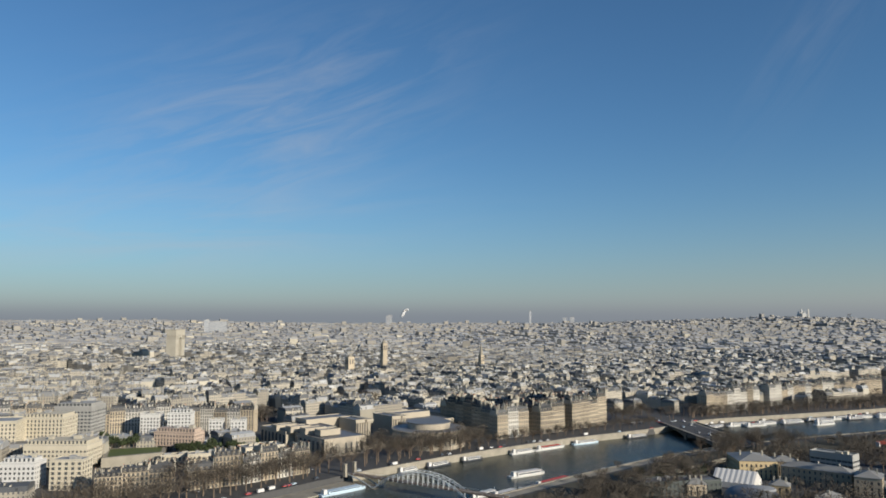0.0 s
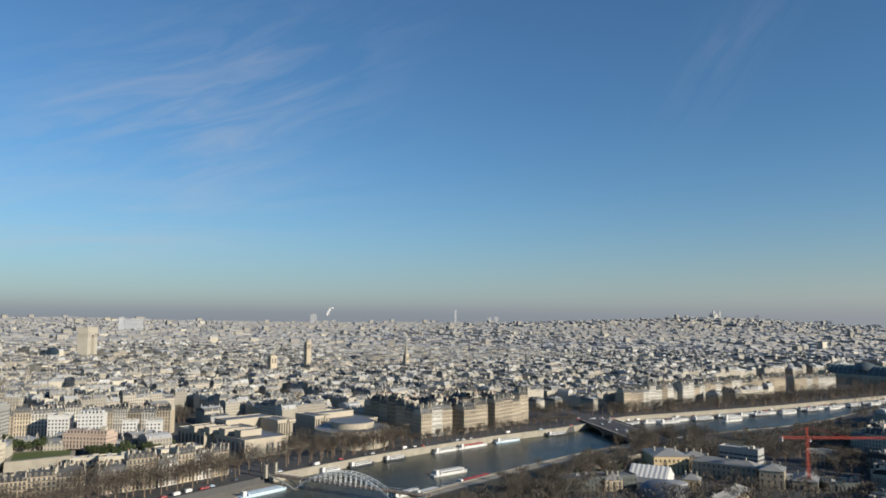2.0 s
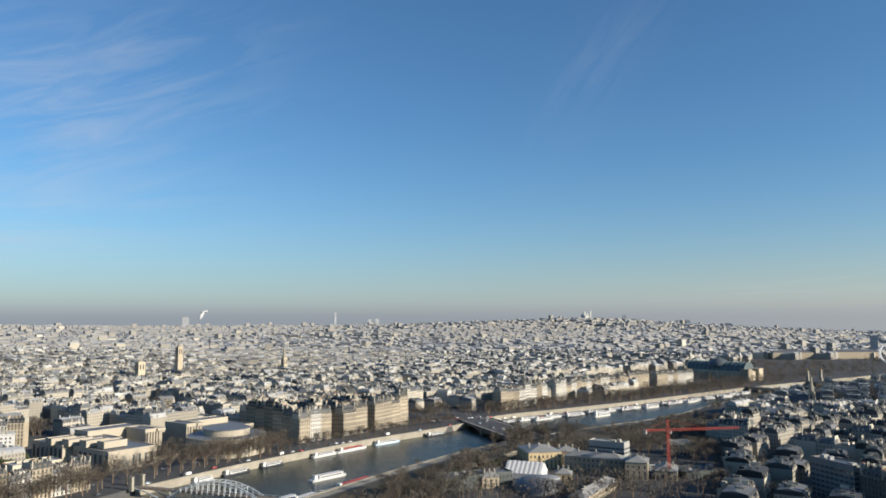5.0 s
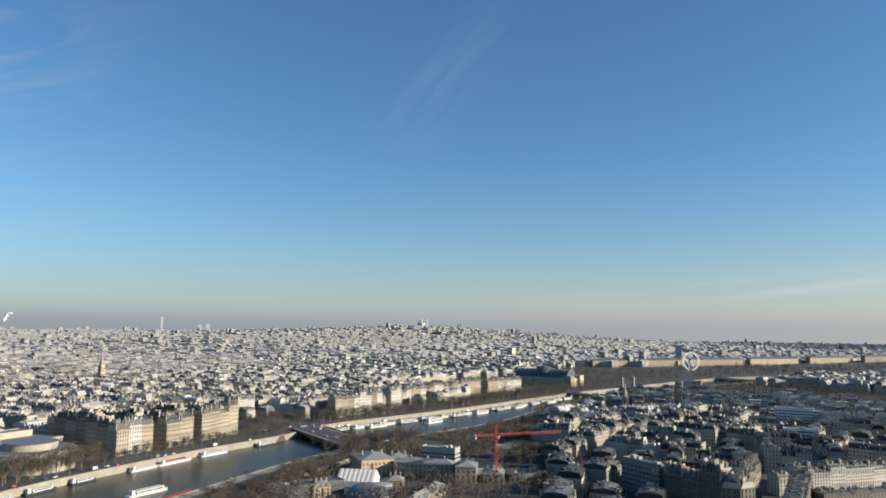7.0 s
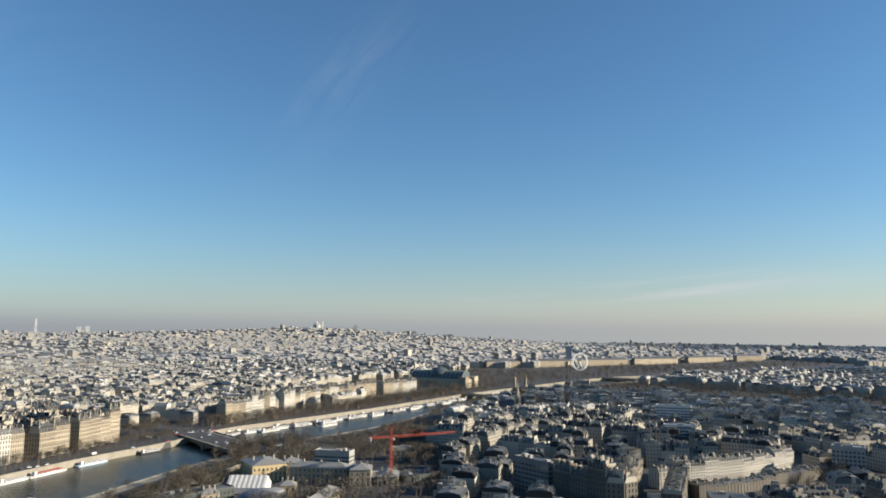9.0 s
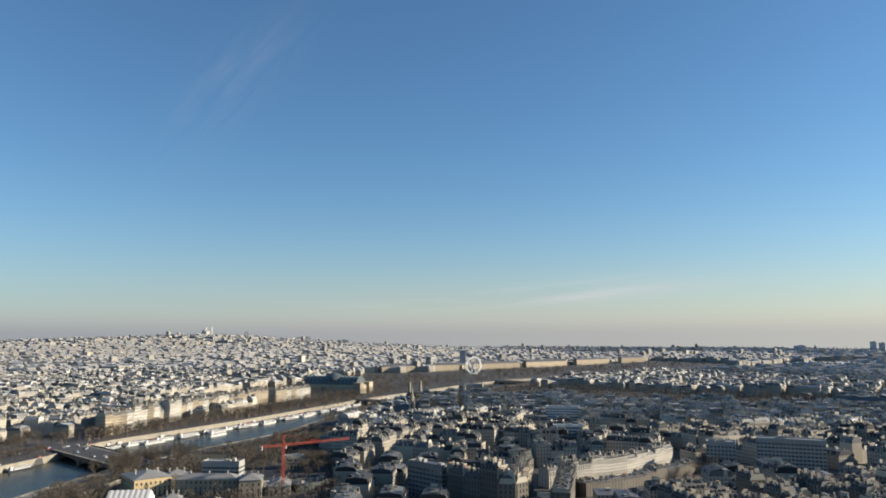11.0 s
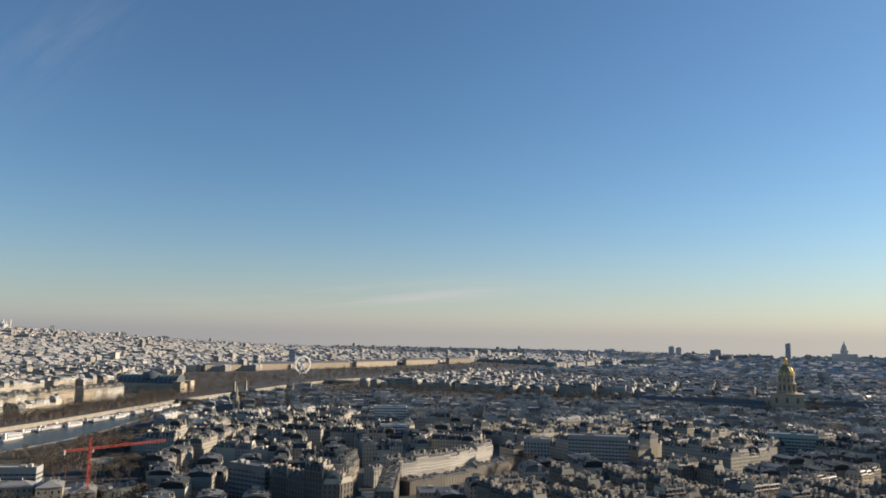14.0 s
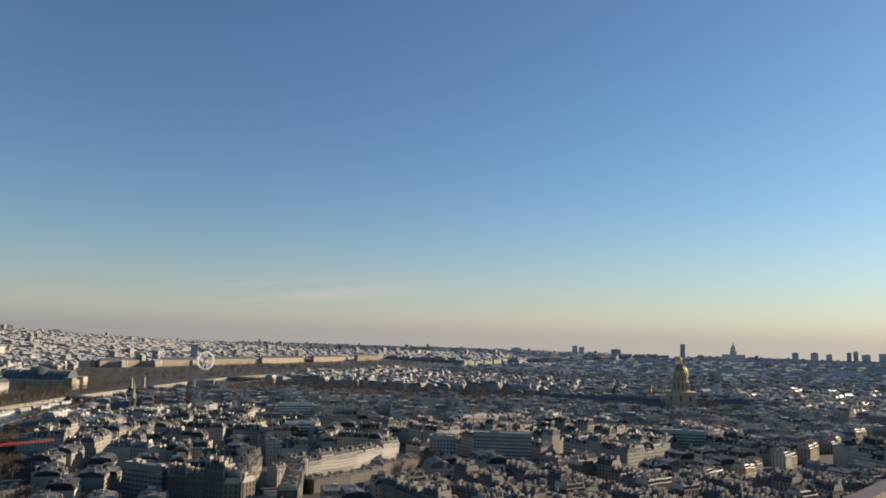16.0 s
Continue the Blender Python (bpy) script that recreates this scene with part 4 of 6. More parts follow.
# the hillside group of apartment houses and offices above the north quay
flat_block("apartment_house", "white apartment house with dark windows and stepped top", -74, 584, -0.35, 24, 16, 18, WHITE, ZINC, z=2, terrace_set=1)
flat_block("apartment_house", "narrow cream apartment tower with stacked balconies", -43, 571, -0.35, 22, 16, 20, CREAM, ZINC, z=2, bay=4.2, win=(2.2, 2.0))
flat_block("office_building", "broad cream stone office building with a glazed attic", -56, 636, -0.38, 48, 26, 16, CREAM, ZINC, z=7, terrace_set=1)
flat_block("office_building", "tall cream office building with rows of tall windows", -73, 712, -0.38, 34, 26, 27, CREAM, ZINC, z=8, win=(1.4, 2.2), terrace_set=1)
flat_block("office_building", "pale grey office building with square window grid", -54, 762, -0.38, 34, 30, 29, CONCRETE, ZINC, z=9, bay=3.4, win=(2.3, 1.7), terrace_set=1)
flat_block("office_building", "cream corner building with dense small windows", -112, 700, -0.2, 44, 30, 27, CREAM, ZINC, z=8, win=(1.3, 1.9))
flat_block("apartment_house", "white stuccoed house beside the garden", 12, 766, -0.35, 18, 14, 19, WHITE, SLATE, z=9)
flat_block("apartment_house", "white stuccoed house with grey roof", 38, 752, -0.3, 22, 14, 20, WHITE, SLATE, z=9, terrace_set=1)
flat_block("mansion", "pinkish stone mansion with pale window surrounds", 30, 668, -0.62, 38, 16, 11, material("pink_stone", (0.40, 0.31, 0.245)), SLATE, z=12, terrace_set=1)
flat_block("apartment_house", "small white gabled house behind the garden", 69, 728, -0.3, 12, 12, 14, WHITE, SLATE, z=10)
flat_block("apartment_house", "white cubic house with square windows", 88, 718, -0.3, 13, 12, 14, WHITE, SLATE, z=10)

flat_block("garden_pavilion", "low pale terraced building with long balconies", 58, 612, -0.1, 40, 12, 8, CREAM, PALE_ROOF, z=5, bay=3.4, win=(2.4, 1.6))
flat_block("zinc_roofed_hall", "low hall with cluttered pale zinc roof", 100, 628, 0.2, 34, 20, 9, CREAM, PALE_ROOF, z=4)
flat_block("garden_pavilion", "low stone lodge above the retaining wall", 30, 628, -0.2, 22, 9, 5, CREAM, PALE_ROOF, z=6)
rng = random.Random(21)
terrace([(-24, 541), (26, 541)], rng, label="low stone quay house with brown tiled roof", z=-3)
terrace([(34, 541), (70, 546)], rng, label="yellowish stone house along the tree-lined quay", z=-3)
terrace([(72, 547), (124, 569)], rng, label="pale stone quay house behind bare trees", z=-2)
terrace([(-38, 801), (-10, 800), (60, 795), (110, 770)], rng)
terrace([(-160, 860), (-60, 850)], rng)

# garden with lawn and its retaining wall
s = Soup()
s.solid([(-24, 640, -1), (22, 650, -1), (26, 690, -1), (-22, 690, -1), (-24, 640, 10.2), (22, 650, 10.2), (26, 690, 10.2), (-22, 690, 10.2)],
        [(0, 1, 5, 4), (1, 2, 6, 5), (2, 3, 7, 6), (3, 0, 4, 7), (4, 5, 6, 7)], 0)
tagged(part("garden_terrace", s, STONE_QUAY), "raised garden terrace behind a stone retaining wall", "terrace", kind="structure")
s = Soup()
s.face([(-20, 645, 10.26), (20, 654, 10.26), (22, 682, 10.26), (-19, 680, 10.26)], 0)
tagged(part("lawn", s, GRASS), "green winter lawn on the terrace", "lawn", kind="structure")


def museum():
    """Twin-winged modern-classical stone palace with tall porticoes, flat roofs and a rounded end facing the river."""
    root = thing("museum_palace", "pale stone museum palace with tall porticoes and flat roofs", "museum")

    def slab(name, x, y, w, d, h, ang, z=1.0, label="", mat=MUSEUM, roof=LEAD):
        s = Soup()
        s.box((x, y, z), (w, d, h), ang, 0)
        p = part(name, s, mat, root, label)
        s = Soup()
        s.box((x, y, z + h), (w - 1.6, d - 1.6, 0.3), ang, 0)
        part("flat_roof", s, roof, p)
        s = Soup()
        ca, sa = math.cos(ang), math.sin(ang)
        for lx, ly, bx, by in ((0, -d / 2 + 0.3, w + 0.4, 0.9), (0, d / 2 - 0.3, w + 0.4, 0.9), (-w / 2 + 0.3, 0, 0.9, d - 1.6), (w / 2 - 0.3, 0, 0.9, d - 1.6)):
            s.box((x + lx * ca - ly * sa, y + lx * sa + ly * ca, z + h), (bx, by, 0.9), ang, 0)
        part("parapet", s, mat, p)
        return p
    A = 0.30
    slab("west_wing", 160, 652, 42, 52, 15, A)
    slab("west_wing_back", 142, 704, 52, 50, 16, A)
    for k in range(4):
        slab("skylight_block", 122 + k * 10 + 4, 690 - k * 15, 20, 10, 4.5, A, z=17, label="raised rooflight block")
    slab("gallery_block", 172, 730, 50, 22, 20, A)
    slab("east_wing_back", 268, 716, 60, 40, 15, A)
    slab("gallery_block", 262, 735, 46, 18, 20, A)
    # porticoes with free columns either side of the court
    for (x, y, w) in ((196, 708, 30), (236, 722, 34)):
        ca, sa = math.cos(A), math.sin(A)
        slab("portico_core", x, y, 12, w, 20, A)
        for k in range(5):
            for lx, ly, bx, by in ((6.05, -w / 2 + 2 + (k + 0.5) * (w - 4) / 5, 0.3, (w - 4) / 5 - 2.4), (-4.2 + k * 2.1, -w / 2 - 0.05, 1.3, 0.3)):
                s = Soup()
                s.box((x + lx * ca - ly * sa, y + lx * sa + ly * ca, 2), (bx, by, 16.5), A)
                part("tall_window", s, PANE, root)
        s = Soup()
        s.box((x + 9 * ca, y + 9 * sa, 19.4), (8, w + 4, 2.2), A, 0, bottom=True)
        part("entablature", s, MUSEUM, root)
        for k in range(6):
            lx, ly = 11, -w / 2 + 2 + k * (w - 4) / 5
            s = Soup()
            s.lathe((x + lx * ca - ly * sa, y + lx * sa + ly * ca, 1), [(1.0, 0), (1.0, 17.6), (1.2, 18.4)], 10)
            part("column", s, MUSEUM, root)
        for k in range(5):
            lx, ly = -w / 2 + 3 + k * (w - 6) / 4, -w / 2 - 4
            s = Soup()
            s.lathe((x + 0.45 * lx * ca - ly * sa, y + 0.45 * lx * sa + ly * ca, 1), [(0.9, 0), (0.9, 17.6), (1.1, 18.4)], 10)
            part("column", s, MUSEUM, root)
    # rounded river end: drum, cornice, set-back drum
    for name, r, h, z, mat in (("rounded_end", 34, 15, 1, MUSEUM), ("cornice", 34.8, 0.9, 16, MUSEUM), ("drum_roof", 33, 0.3, 16.9, LEAD), ("setback_drum", 20, 5.4, 17, MUSEUM), ("drum_roof", 20.6, 0.5, 22.4, LEAD)):
        s = Soup()
        s.lathe((254, 652, z), [(r, 0), (r, h)], 48)
        part(name, s, mat, root)
    for k in range(22):
        t = radians(-165 + k * 8)
        s = Soup()
        s.box((254 + 34.05 * math.cos(t), 652 + 34.05 * math.sin(t), 5), (0.3, 1.5, 8), t)
        part("tall_window", s, PANE, root)
    for k in range(4):
        s = Soup()
        s.box((168 + k * 5.2, 627.4 + k * 1.6, 4), (1.6, 0.5, 8), A)
        part("tall_window", s, PANE, root)
    for (x, y, w, d, h, side) in ((142, 704, 52, 50, 16, -1), (160, 652, 42, 52, 15, -1), (172, 730, 50, 22, 20, -1), (268, 716, 60, 40, 15, 1)):
        ca, sa = math.cos(A), math.sin(A)
        for k in range(7):
            ly = -d / 2 + (k + 0.5) * d / 7
            s = Soup()
            s.box((x + side * (w / 2 + 0.05) * ca - ly * sa, y + side * (w / 2 + 0.05) * sa + ly * ca, 4.5), (0.3, d / 15, h - 6), A)
            part("tall_window", s, PANE, root)
    for k in range(9):
        lx = -22 + k * 5.5
        s = Soup()
        s.box((268 + lx * math.cos(A) + 20.1 * math.sin(A), 716 + lx * math.sin(A) - 20.1 * math.cos(A), 4), (1.7, 0.3, 9), A)
        part("tall_window", s, PANE, root)
    s = Soup()
    s.box((205, 655, 0.6), (80, 5, 3.2), A)
    part("terrace_wall", s, MUSEUM, root)


museum()


def hipped(name, label, x, y, ang, w, d, h, wall, roof, rise=3.5, z=1.0, win=(1.3, 2.0), storey=4.0, bay=3.6):
    root = thing(name, label, "building", pose(x, y, z - 0.4, 0, 0, math.degrees(ang)))
    mats = (LIMESTONE_FAR, SLATE, ZINC, RENDERED, wall, PANE)
    s = Soup()
    facade(s, w, h, storey, bay, 4.2, win=win)
    part("front_wall", s, mats, root)
    s = Soup()
    facade(s, w, h, storey, bay, 4.2, y=d, flip=True, win=win)
    part("back_wall", s, mats, root)
    for sg in (-1, 1):
        s = Soup()
        facade(s, d, h, storey, bay, 4.2, win=win)
        part("end_wall", s, mats, root).matrix_basis = pose(sg * w / 2, d / 2, 0, 0, 0, 90 * sg)
    s = Soup()
    e = 0.5
    i = min(w, d) * 0.5
    pts = [(-w / 2 - e, -e, h), (w / 2 + e, -e, h), (w / 2 + e, d + e, h), (-w / 2 - e, d + e, h)]
    if w >= d:
        pts += [(-w / 2 + i, d / 2, h + rise), (w / 2 - i, d / 2, h + rise)]
        s.solid(pts, [(0, 1, 5, 4), (1, 2, 5), (2, 3, 4, 5), (3, 0, 4), (3, 2, 1, 0)])
    else:
        pts += [(0, i, h + rise), (0, d - i, h + rise)]
        s.solid(pts, [(0, 1, 4), (1, 2, 5, 4), (2, 3, 5), (3, 0, 4, 5), (3, 2, 1, 0)])
    part("roof", s, roof, root)
    for k in range(3):
        s = Soup()
        s.box((w * (-0.3 + 0.3 * k), d * 0.5, h + rise * 0.4), (0.9, 1.6, rise))
        part("chimney", s, RENDERED, root)
    return root


OCHRE = material("ochre_stone", (0.46, 0.36, 0.21), island=True, vary=0.06)
PALE_ZINC = material("pale_weathered_zinc", (0.20, 0.197, 0.185), rough=0.55, spot=0.25)
# former stables and offices south of the river
hipped("stable_wing", "ochre stone wing with grey hipped zinc roof", 424, 421, radians(-28), 27, 34, 13, OCHRE, PALE_ZINC)
hipped("palace_wing", "long grey stone palace wing with tall windows and hipped roofs", 440, 386, radians(-66), 46, 15, 12, LIMESTONE, PALE_ZINC)
hipped("palace_pavilion", "square stone pavilion with hipped zinc roof", 446, 350, radians(-56), 16, 20, 13, LIMESTONE, PALE_ZINC)
hipped("palace_pavilion", "square stone pavilion with grey roof", 448, 420, radians(-40), 18, 16, 11, LIMESTONE, PALE_ZINC)
hipped("low_hall", "low hall with pale hipped roof", 462, 336, radians(-56), 16, 26, 7, LIMESTONE, PALE_ZINC)
hipped("small_house", "small cream house with grey hipped roof", 392, 372, radians(-50), 12, 12, 8, OCHRE, PALE_ZINC)
hipped("row_building", "long low building with pale ridged zinc roof", 385, 330, radians(20), 60, 12, 8, LIMESTONE, PALE_ZINC, z=-1)
hipped("small_house", "small hipped-roof lodge between dark trees", 345, 396, radians(-30), 12, 10, 8, LIMESTONE, PALE_ZINC)
flat_block("modern_block", "pale modern block with dark ribbon windows and roof plant", 470, 398, radians(-72), 30, 12, 19, CONCRETE, CONCRETE, z=1, bay=4, win=(3.4, 1.5))
flat_block("dark_hall", "long dark glazed museum hall", 336, 402, radians(-12), 60, 16, 11, DARK_STEEL, LEAD, z=-1, bay=3)
flat_block("low_hall", "low building with a dull blue-grey flat roof", 492, 322, radians(-20), 34, 22, 5, DARK_STEEL, material("blue_grey_felt", (0.05, 0.075, 0.095)), z=1)
# the slab's concrete is darkened in colour for the shade on its front
flat_block("apartment_slab", "grey concrete slab with long balcony bands in shade", 493, 232, radians(-112), 36, 13, 25, material("shade_grey_concrete", (0.15, 0.147, 0.14), spot=0.3), SLATE, z=1, bay=4, win=(3.4, 1.6))
flat_block("cream_lodge", "small cream house among bare trees", 556, 388, radians(-55), 22, 12, 11, CREAM, ZINC, z=1)


def tent():
    root = thing("white_tent", "white ridged fabric marquee roof on steel posts", "tent", pose(394, 412, 1, 0, 0, -57))
    s = Soup()
    n = 8
    w, d = 28, 24
    for i in range(n):
        x0, x1 = -w / 2 + i * w / n, -w / 2 + (i + 1) * w / n
        xm = (x0 + x1) / 2
        for a, b, za, zb in ((x0, xm, 0, 0.28), (xm, x1, 0.28, 0)):
            for y0, y1, h0, h1 in ((-d / 2, 0, 3.6, 10.5), (0, d / 2, 10.5, 3.6)):
                s.face([(a, y0, h0 + za), (b, y0, h0 + zb), (b, y1, h1 + zb), (a, y1, h1 + za)])
    part("canopy", s, WHITE, root, "white ridged fabric roof")
    for y in (-d / 2, d / 2):
        s = Soup()
        s.box((0, y, 0), (w - 0.4, 0.1, 3.6))
        part("side_wall", s, WHITE, root)
    for x in (-w / 2, w / 2):
        s = Soup()
        s.solid([(x, -d / 2, 0), (x, d / 2, 0), (x, d / 2, 3.6), (x, 0, 10.5), (x, -d / 2, 3.6)], [(0, 1, 2, 3, 4)])
        part("gable_wall", s, WHITE, root)
    for i in range(5):
        for y in (-d / 2, d / 2):
            s = Soup()
            x = -w / 2 + i * w / 4
            s.beam((x, y, 0), (x, y, 3.7), 0.15)
            part("post", s, STEEL, root)


tent()
root = thing("shell_roof", "low domed grey shell roof over a round hall", "hall", pose(368, 372, 0))
s = Soup()
s.lathe((0, 0, 0), [(17, 0), (17, 5), (15.5, 7), (12, 8.8), (7, 10), (1, 10.5)], 24)
part("dome_shell", s, LEAD, root, smooth=True)
s = Soup()
s.lathe((4, -6, 9.4), [(8, 0), (7, 1.0), (3, 1.5)], 16)
part("pale_cap", s, ZINC, root)


def tower_crane():
    """Red tower crane: lattice mast, jib, counter-jib with ballast, cab, peak and ties."""
    root = thing("tower_crane", "red lattice tower crane with pale counterweight", "crane", pose(466, 336, 0))
    u = Vector((math.sin(radians(118)), math.cos(radians(118)), 0))
    top = 36.0

    def lattice(p, q, r, steps, mat_r=0.085, wide=Vector((0, 0, 1))):
        s = Soup()
        p, q = Vector(p), Vector(q)
        d = (q - p).normalized()
        e1 = d.cross(wide).normalized()
        e2 = d.cross(e1)
        cor = [(e1 + e2) * r, (e1 - e2) * r, (-e1 - e2) * r, (-e1 + e2) * r]
        for c in cor:
            s.beam(p + c, q + c, mat_r * 1.5)
        for i in range(steps):
            x0, x1 = p.lerp(q, i / steps), p.lerp(q, (i + 1) / steps)
            for k in range(4):
                s.beam(x0 + cor[k], x1 + cor[(k + 1) % 4], mat_r)
        return s
    part("mast", lattice((0, 0, 0), (0, 0, top), 0.75, 18, wide=Vector((1, 0, 0))), RED, root)
    part("jib", lattice(u * 1.0 + Vector((0, 0, top + 0.8)), u * 57 + Vector((0, 0, top + 0.8)), 0.62, 32), RED, root)
    part("counter_jib", lattice(-u * 1.0 + Vector((0, 0, top + 0.8)), -u * 19 + Vector((0, 0, top + 0.8)), 0.6, 8), RED, root)
    part("peak", lattice((0, 0, top), (0, 0, top + 8), 0.5, 5, wide=Vector((1, 0, 0))), RED, root)
    s = Soup()
    p = -u * 18
    s.box((p.x, p.y, top - 1.6), (3.0, 2.0, 3.0), 0.4, bottom=True)
    part("counterweight", s, CONCRETE, root, "pale concrete counterweight")
    s = Soup()
    p = u * 1.8 + Vector((0.9, 0.9, 0))
    s.box((p.x, p.y, top - 2.2), (1.8, 1.8, 2.2), 0.4, bottom=True)
    part("cab", s, WHITE, root, "white operator cab")
    for q in (u * 30 + Vector((0, 0, top + 1.5)), -u * 17 + Vector((0, 0, top + 1.4))):
        s = Soup()
        s.beam((0, 0, top + 8), q, 0.09)
        part("tie", s, RED, root)
    s = Soup()
    s.box((0, 0, 0), (5, 5, 1.2))
    part("foot", s, CONCRETE, root)


tower_crane()


def spire_church():
    root = thing("spire_church", "slender grey stone church spire above the roofs", "church", pose(920, 452, 1, 0, 0, 20))
    s = Soup()
    s.box((0, 16, 0), (14, 30, 14))
    s.solid([(-7.4, 1, 14), (7.4, 1, 14), (7.4, 31, 14), (-7.4, 31, 14), (0, 1, 22), (0, 31, 22)], [(0, 1, 4), (1, 2, 5, 4), (2, 3, 5), (3, 0, 4, 5)], 1)
    part("nave", s, (LIMESTONE, SLATE), root)
    s = Soup()
    s.box((0, 0, 0), (7, 7, 28), top=0.95)
    for sx in (-1, 1):
        for sy in (-1, 1):
            s.box((sx * 3.2, sy * 3.2, 0), (1.1, 1.1, 31), top=0.6)
    part("belfry", s, LIMESTONE, root)
    s = Soup()
    s.lathe((0, 0, 28), [(3.6, 0), (2.9, 3), (0.15, 22)], 8)
    part("spire", s, STONE_QUAY, root)
    for k in range(4):
        s = Soup()
        t = k * math.pi / 2
        s.box((3.55 * math.cos(t), 3.55 * math.sin(t), 19), (0.3, 2.2, 6), t)
        part("louvre_opening", s, PANE, root)


spire_church()


def gilded_dome():
    """Church with a square stone body, two-storey drum, gilded ribbed dome, lantern and spire."""
    x, y, _ = at(104.12, 1340)
    root = thing("dome_church", "stone church with tall drum and gilded ribbed dome", "church", pose(x, y, 1, 0, 0, -14) @ Matrix.Diagonal((0.86, 0.86, 1, 1)))
    s = Soup()
    s.box((0, 0, 0), (57, 57, 33))
    part("body", s, LIMESTONE, root)
    s = Soup()
    s.box((0, 0, 33), (58.5, 58.5, 1.4), bottom=True)
    s.box((0, 0, 15), (57.8, 57.8, 1.0), bottom=True)
    part("cornice", s, LIMESTONE, root)
    for side in range(4):
        t = side * math.pi / 2
        for k in (-18, 0, 18):
            for z, h in ((4, 8), (20, 8)):
                s = Soup()
                s.box((28.6 * math.cos(t) - k * math.sin(t), 28.6 * math.sin(t) + k * math.cos(t), z), (0.3, 4.2, h), t)
                part("window", s, PANE, root)
    s = Soup()
    s.lathe((0, 0, 34.4), [(17.5, 0), (17.5, 3), (15.2, 3.2), (15.2, 15), (17, 15.4), (17, 16.6), (14.5, 17), (14.5, 25), (15.2, 25.4), (15.2, 26.4)], 32)
    part("drum", s, LIMESTONE, root)
    for k in range(12):
        t = 2 * math.pi * (k + 0.5) / 12
        s = Soup()
        s.box((15.3 * math.cos(t), 15.3 * math.sin(t), 39), (0.4, 3.2, 8.5), t)
        part("drum_window", s, PANE, root)
        s = Soup()
        t = 2 * math.pi * k / 12
        for o in (-0.06, 0.06):
            s.lathe((16.4 * math.cos(t + o), 16.4 * math.sin(t + o), 37.5), [(0.8, 0), (0.8, 12)], 7)
        part("paired_column", s, LIMESTONE, root)
        s = Soup()
        s.box((14.6 * math.cos(t + 0.26), 14.6 * math.sin(t + 0.26), 53), (0.4, 2.2, 5.5), t + 0.26)
        part("attic_window", s, PANE, root)
    prof = [(14.4 * math.cos(radians(a)) ** 1.15 if a < 82 else 3.2, 20.5 * math.sin(radians(a))) for a in range(0, 84, 6)]
    s = Soup()
    s.lathe((0, 0, 60.8), prof, 48, 0)
    part("dome", s, LEAD, root, smooth=True)
    for k in range(12):
        s = Soup()
        t = 2 * math.pi * k / 12
        pr = [(r_ + 0.25, z_) for r_, z_ in prof]
        for (r0, z0), (r1, z1) in zip(pr, pr[1:]):
            s.beam((r0 * math.cos(t), r0 * math.sin(t), 60.8 + z0), (r1 * math.cos(t), r1 * math.sin(t), 60.8 + z1), 0.42, sides=5)
        part("gilded_rib", s, GILT, root)
        s = Soup()
        t += math.pi / 12
        for (r0, z0), (r1, z1) in zip(pr[1:10], pr[2:11]):
            a0, a1 = 0.95 * r0 / 14.6, 0.95 * r1 / 14.6
            ct, st = math.cos(t), math.sin(t)
            r0, r1 = r0 + 0.1, r1 + 0.1
            s.face([(r0 * ct + a0 * st, r0 * st - a0 * ct, 60.8 + z0), (r0 * ct - a0 * st, r0 * st + a0 * ct, 60.8 + z0),
                    (r1 * ct - a1 * st, r1 * st + a1 * ct, 60.8 + z1), (r1 * ct + a1 * st, r1 * st - a1 * ct, 60.8 + z1)])
        part("gilded_trophy_panel", s, GILT, root)
    s = Soup()
    s.lathe((0, 0, 81), [(3.6, 0), (3.6, 1), (2.5, 1.2), (2.5, 7), (3.2, 7.4), (2.4, 8.4), (0.9, 11), (0.12, 20)], 12)
    part("lantern", s, GILT, root)


gilded_dome()
# the long hospital range and galleries round the church
for bearing, dist, w, d, h in ((98.3, 1330, 215, 16, 15), (97.6, 1250, 90, 14, 12), (101.3, 1275, 60, 14, 11), (107.6, 1400, 70, 15, 14), (110.6, 1385, 80, 14, 13)):
    x, y, _ = at(bearing, dist)
    hipped("hospital_range", "long grey-roofed stone range of the old hospital", x, y, radians(-bearing - 3), w, d, h, LIMESTONE, SLATE, 6)


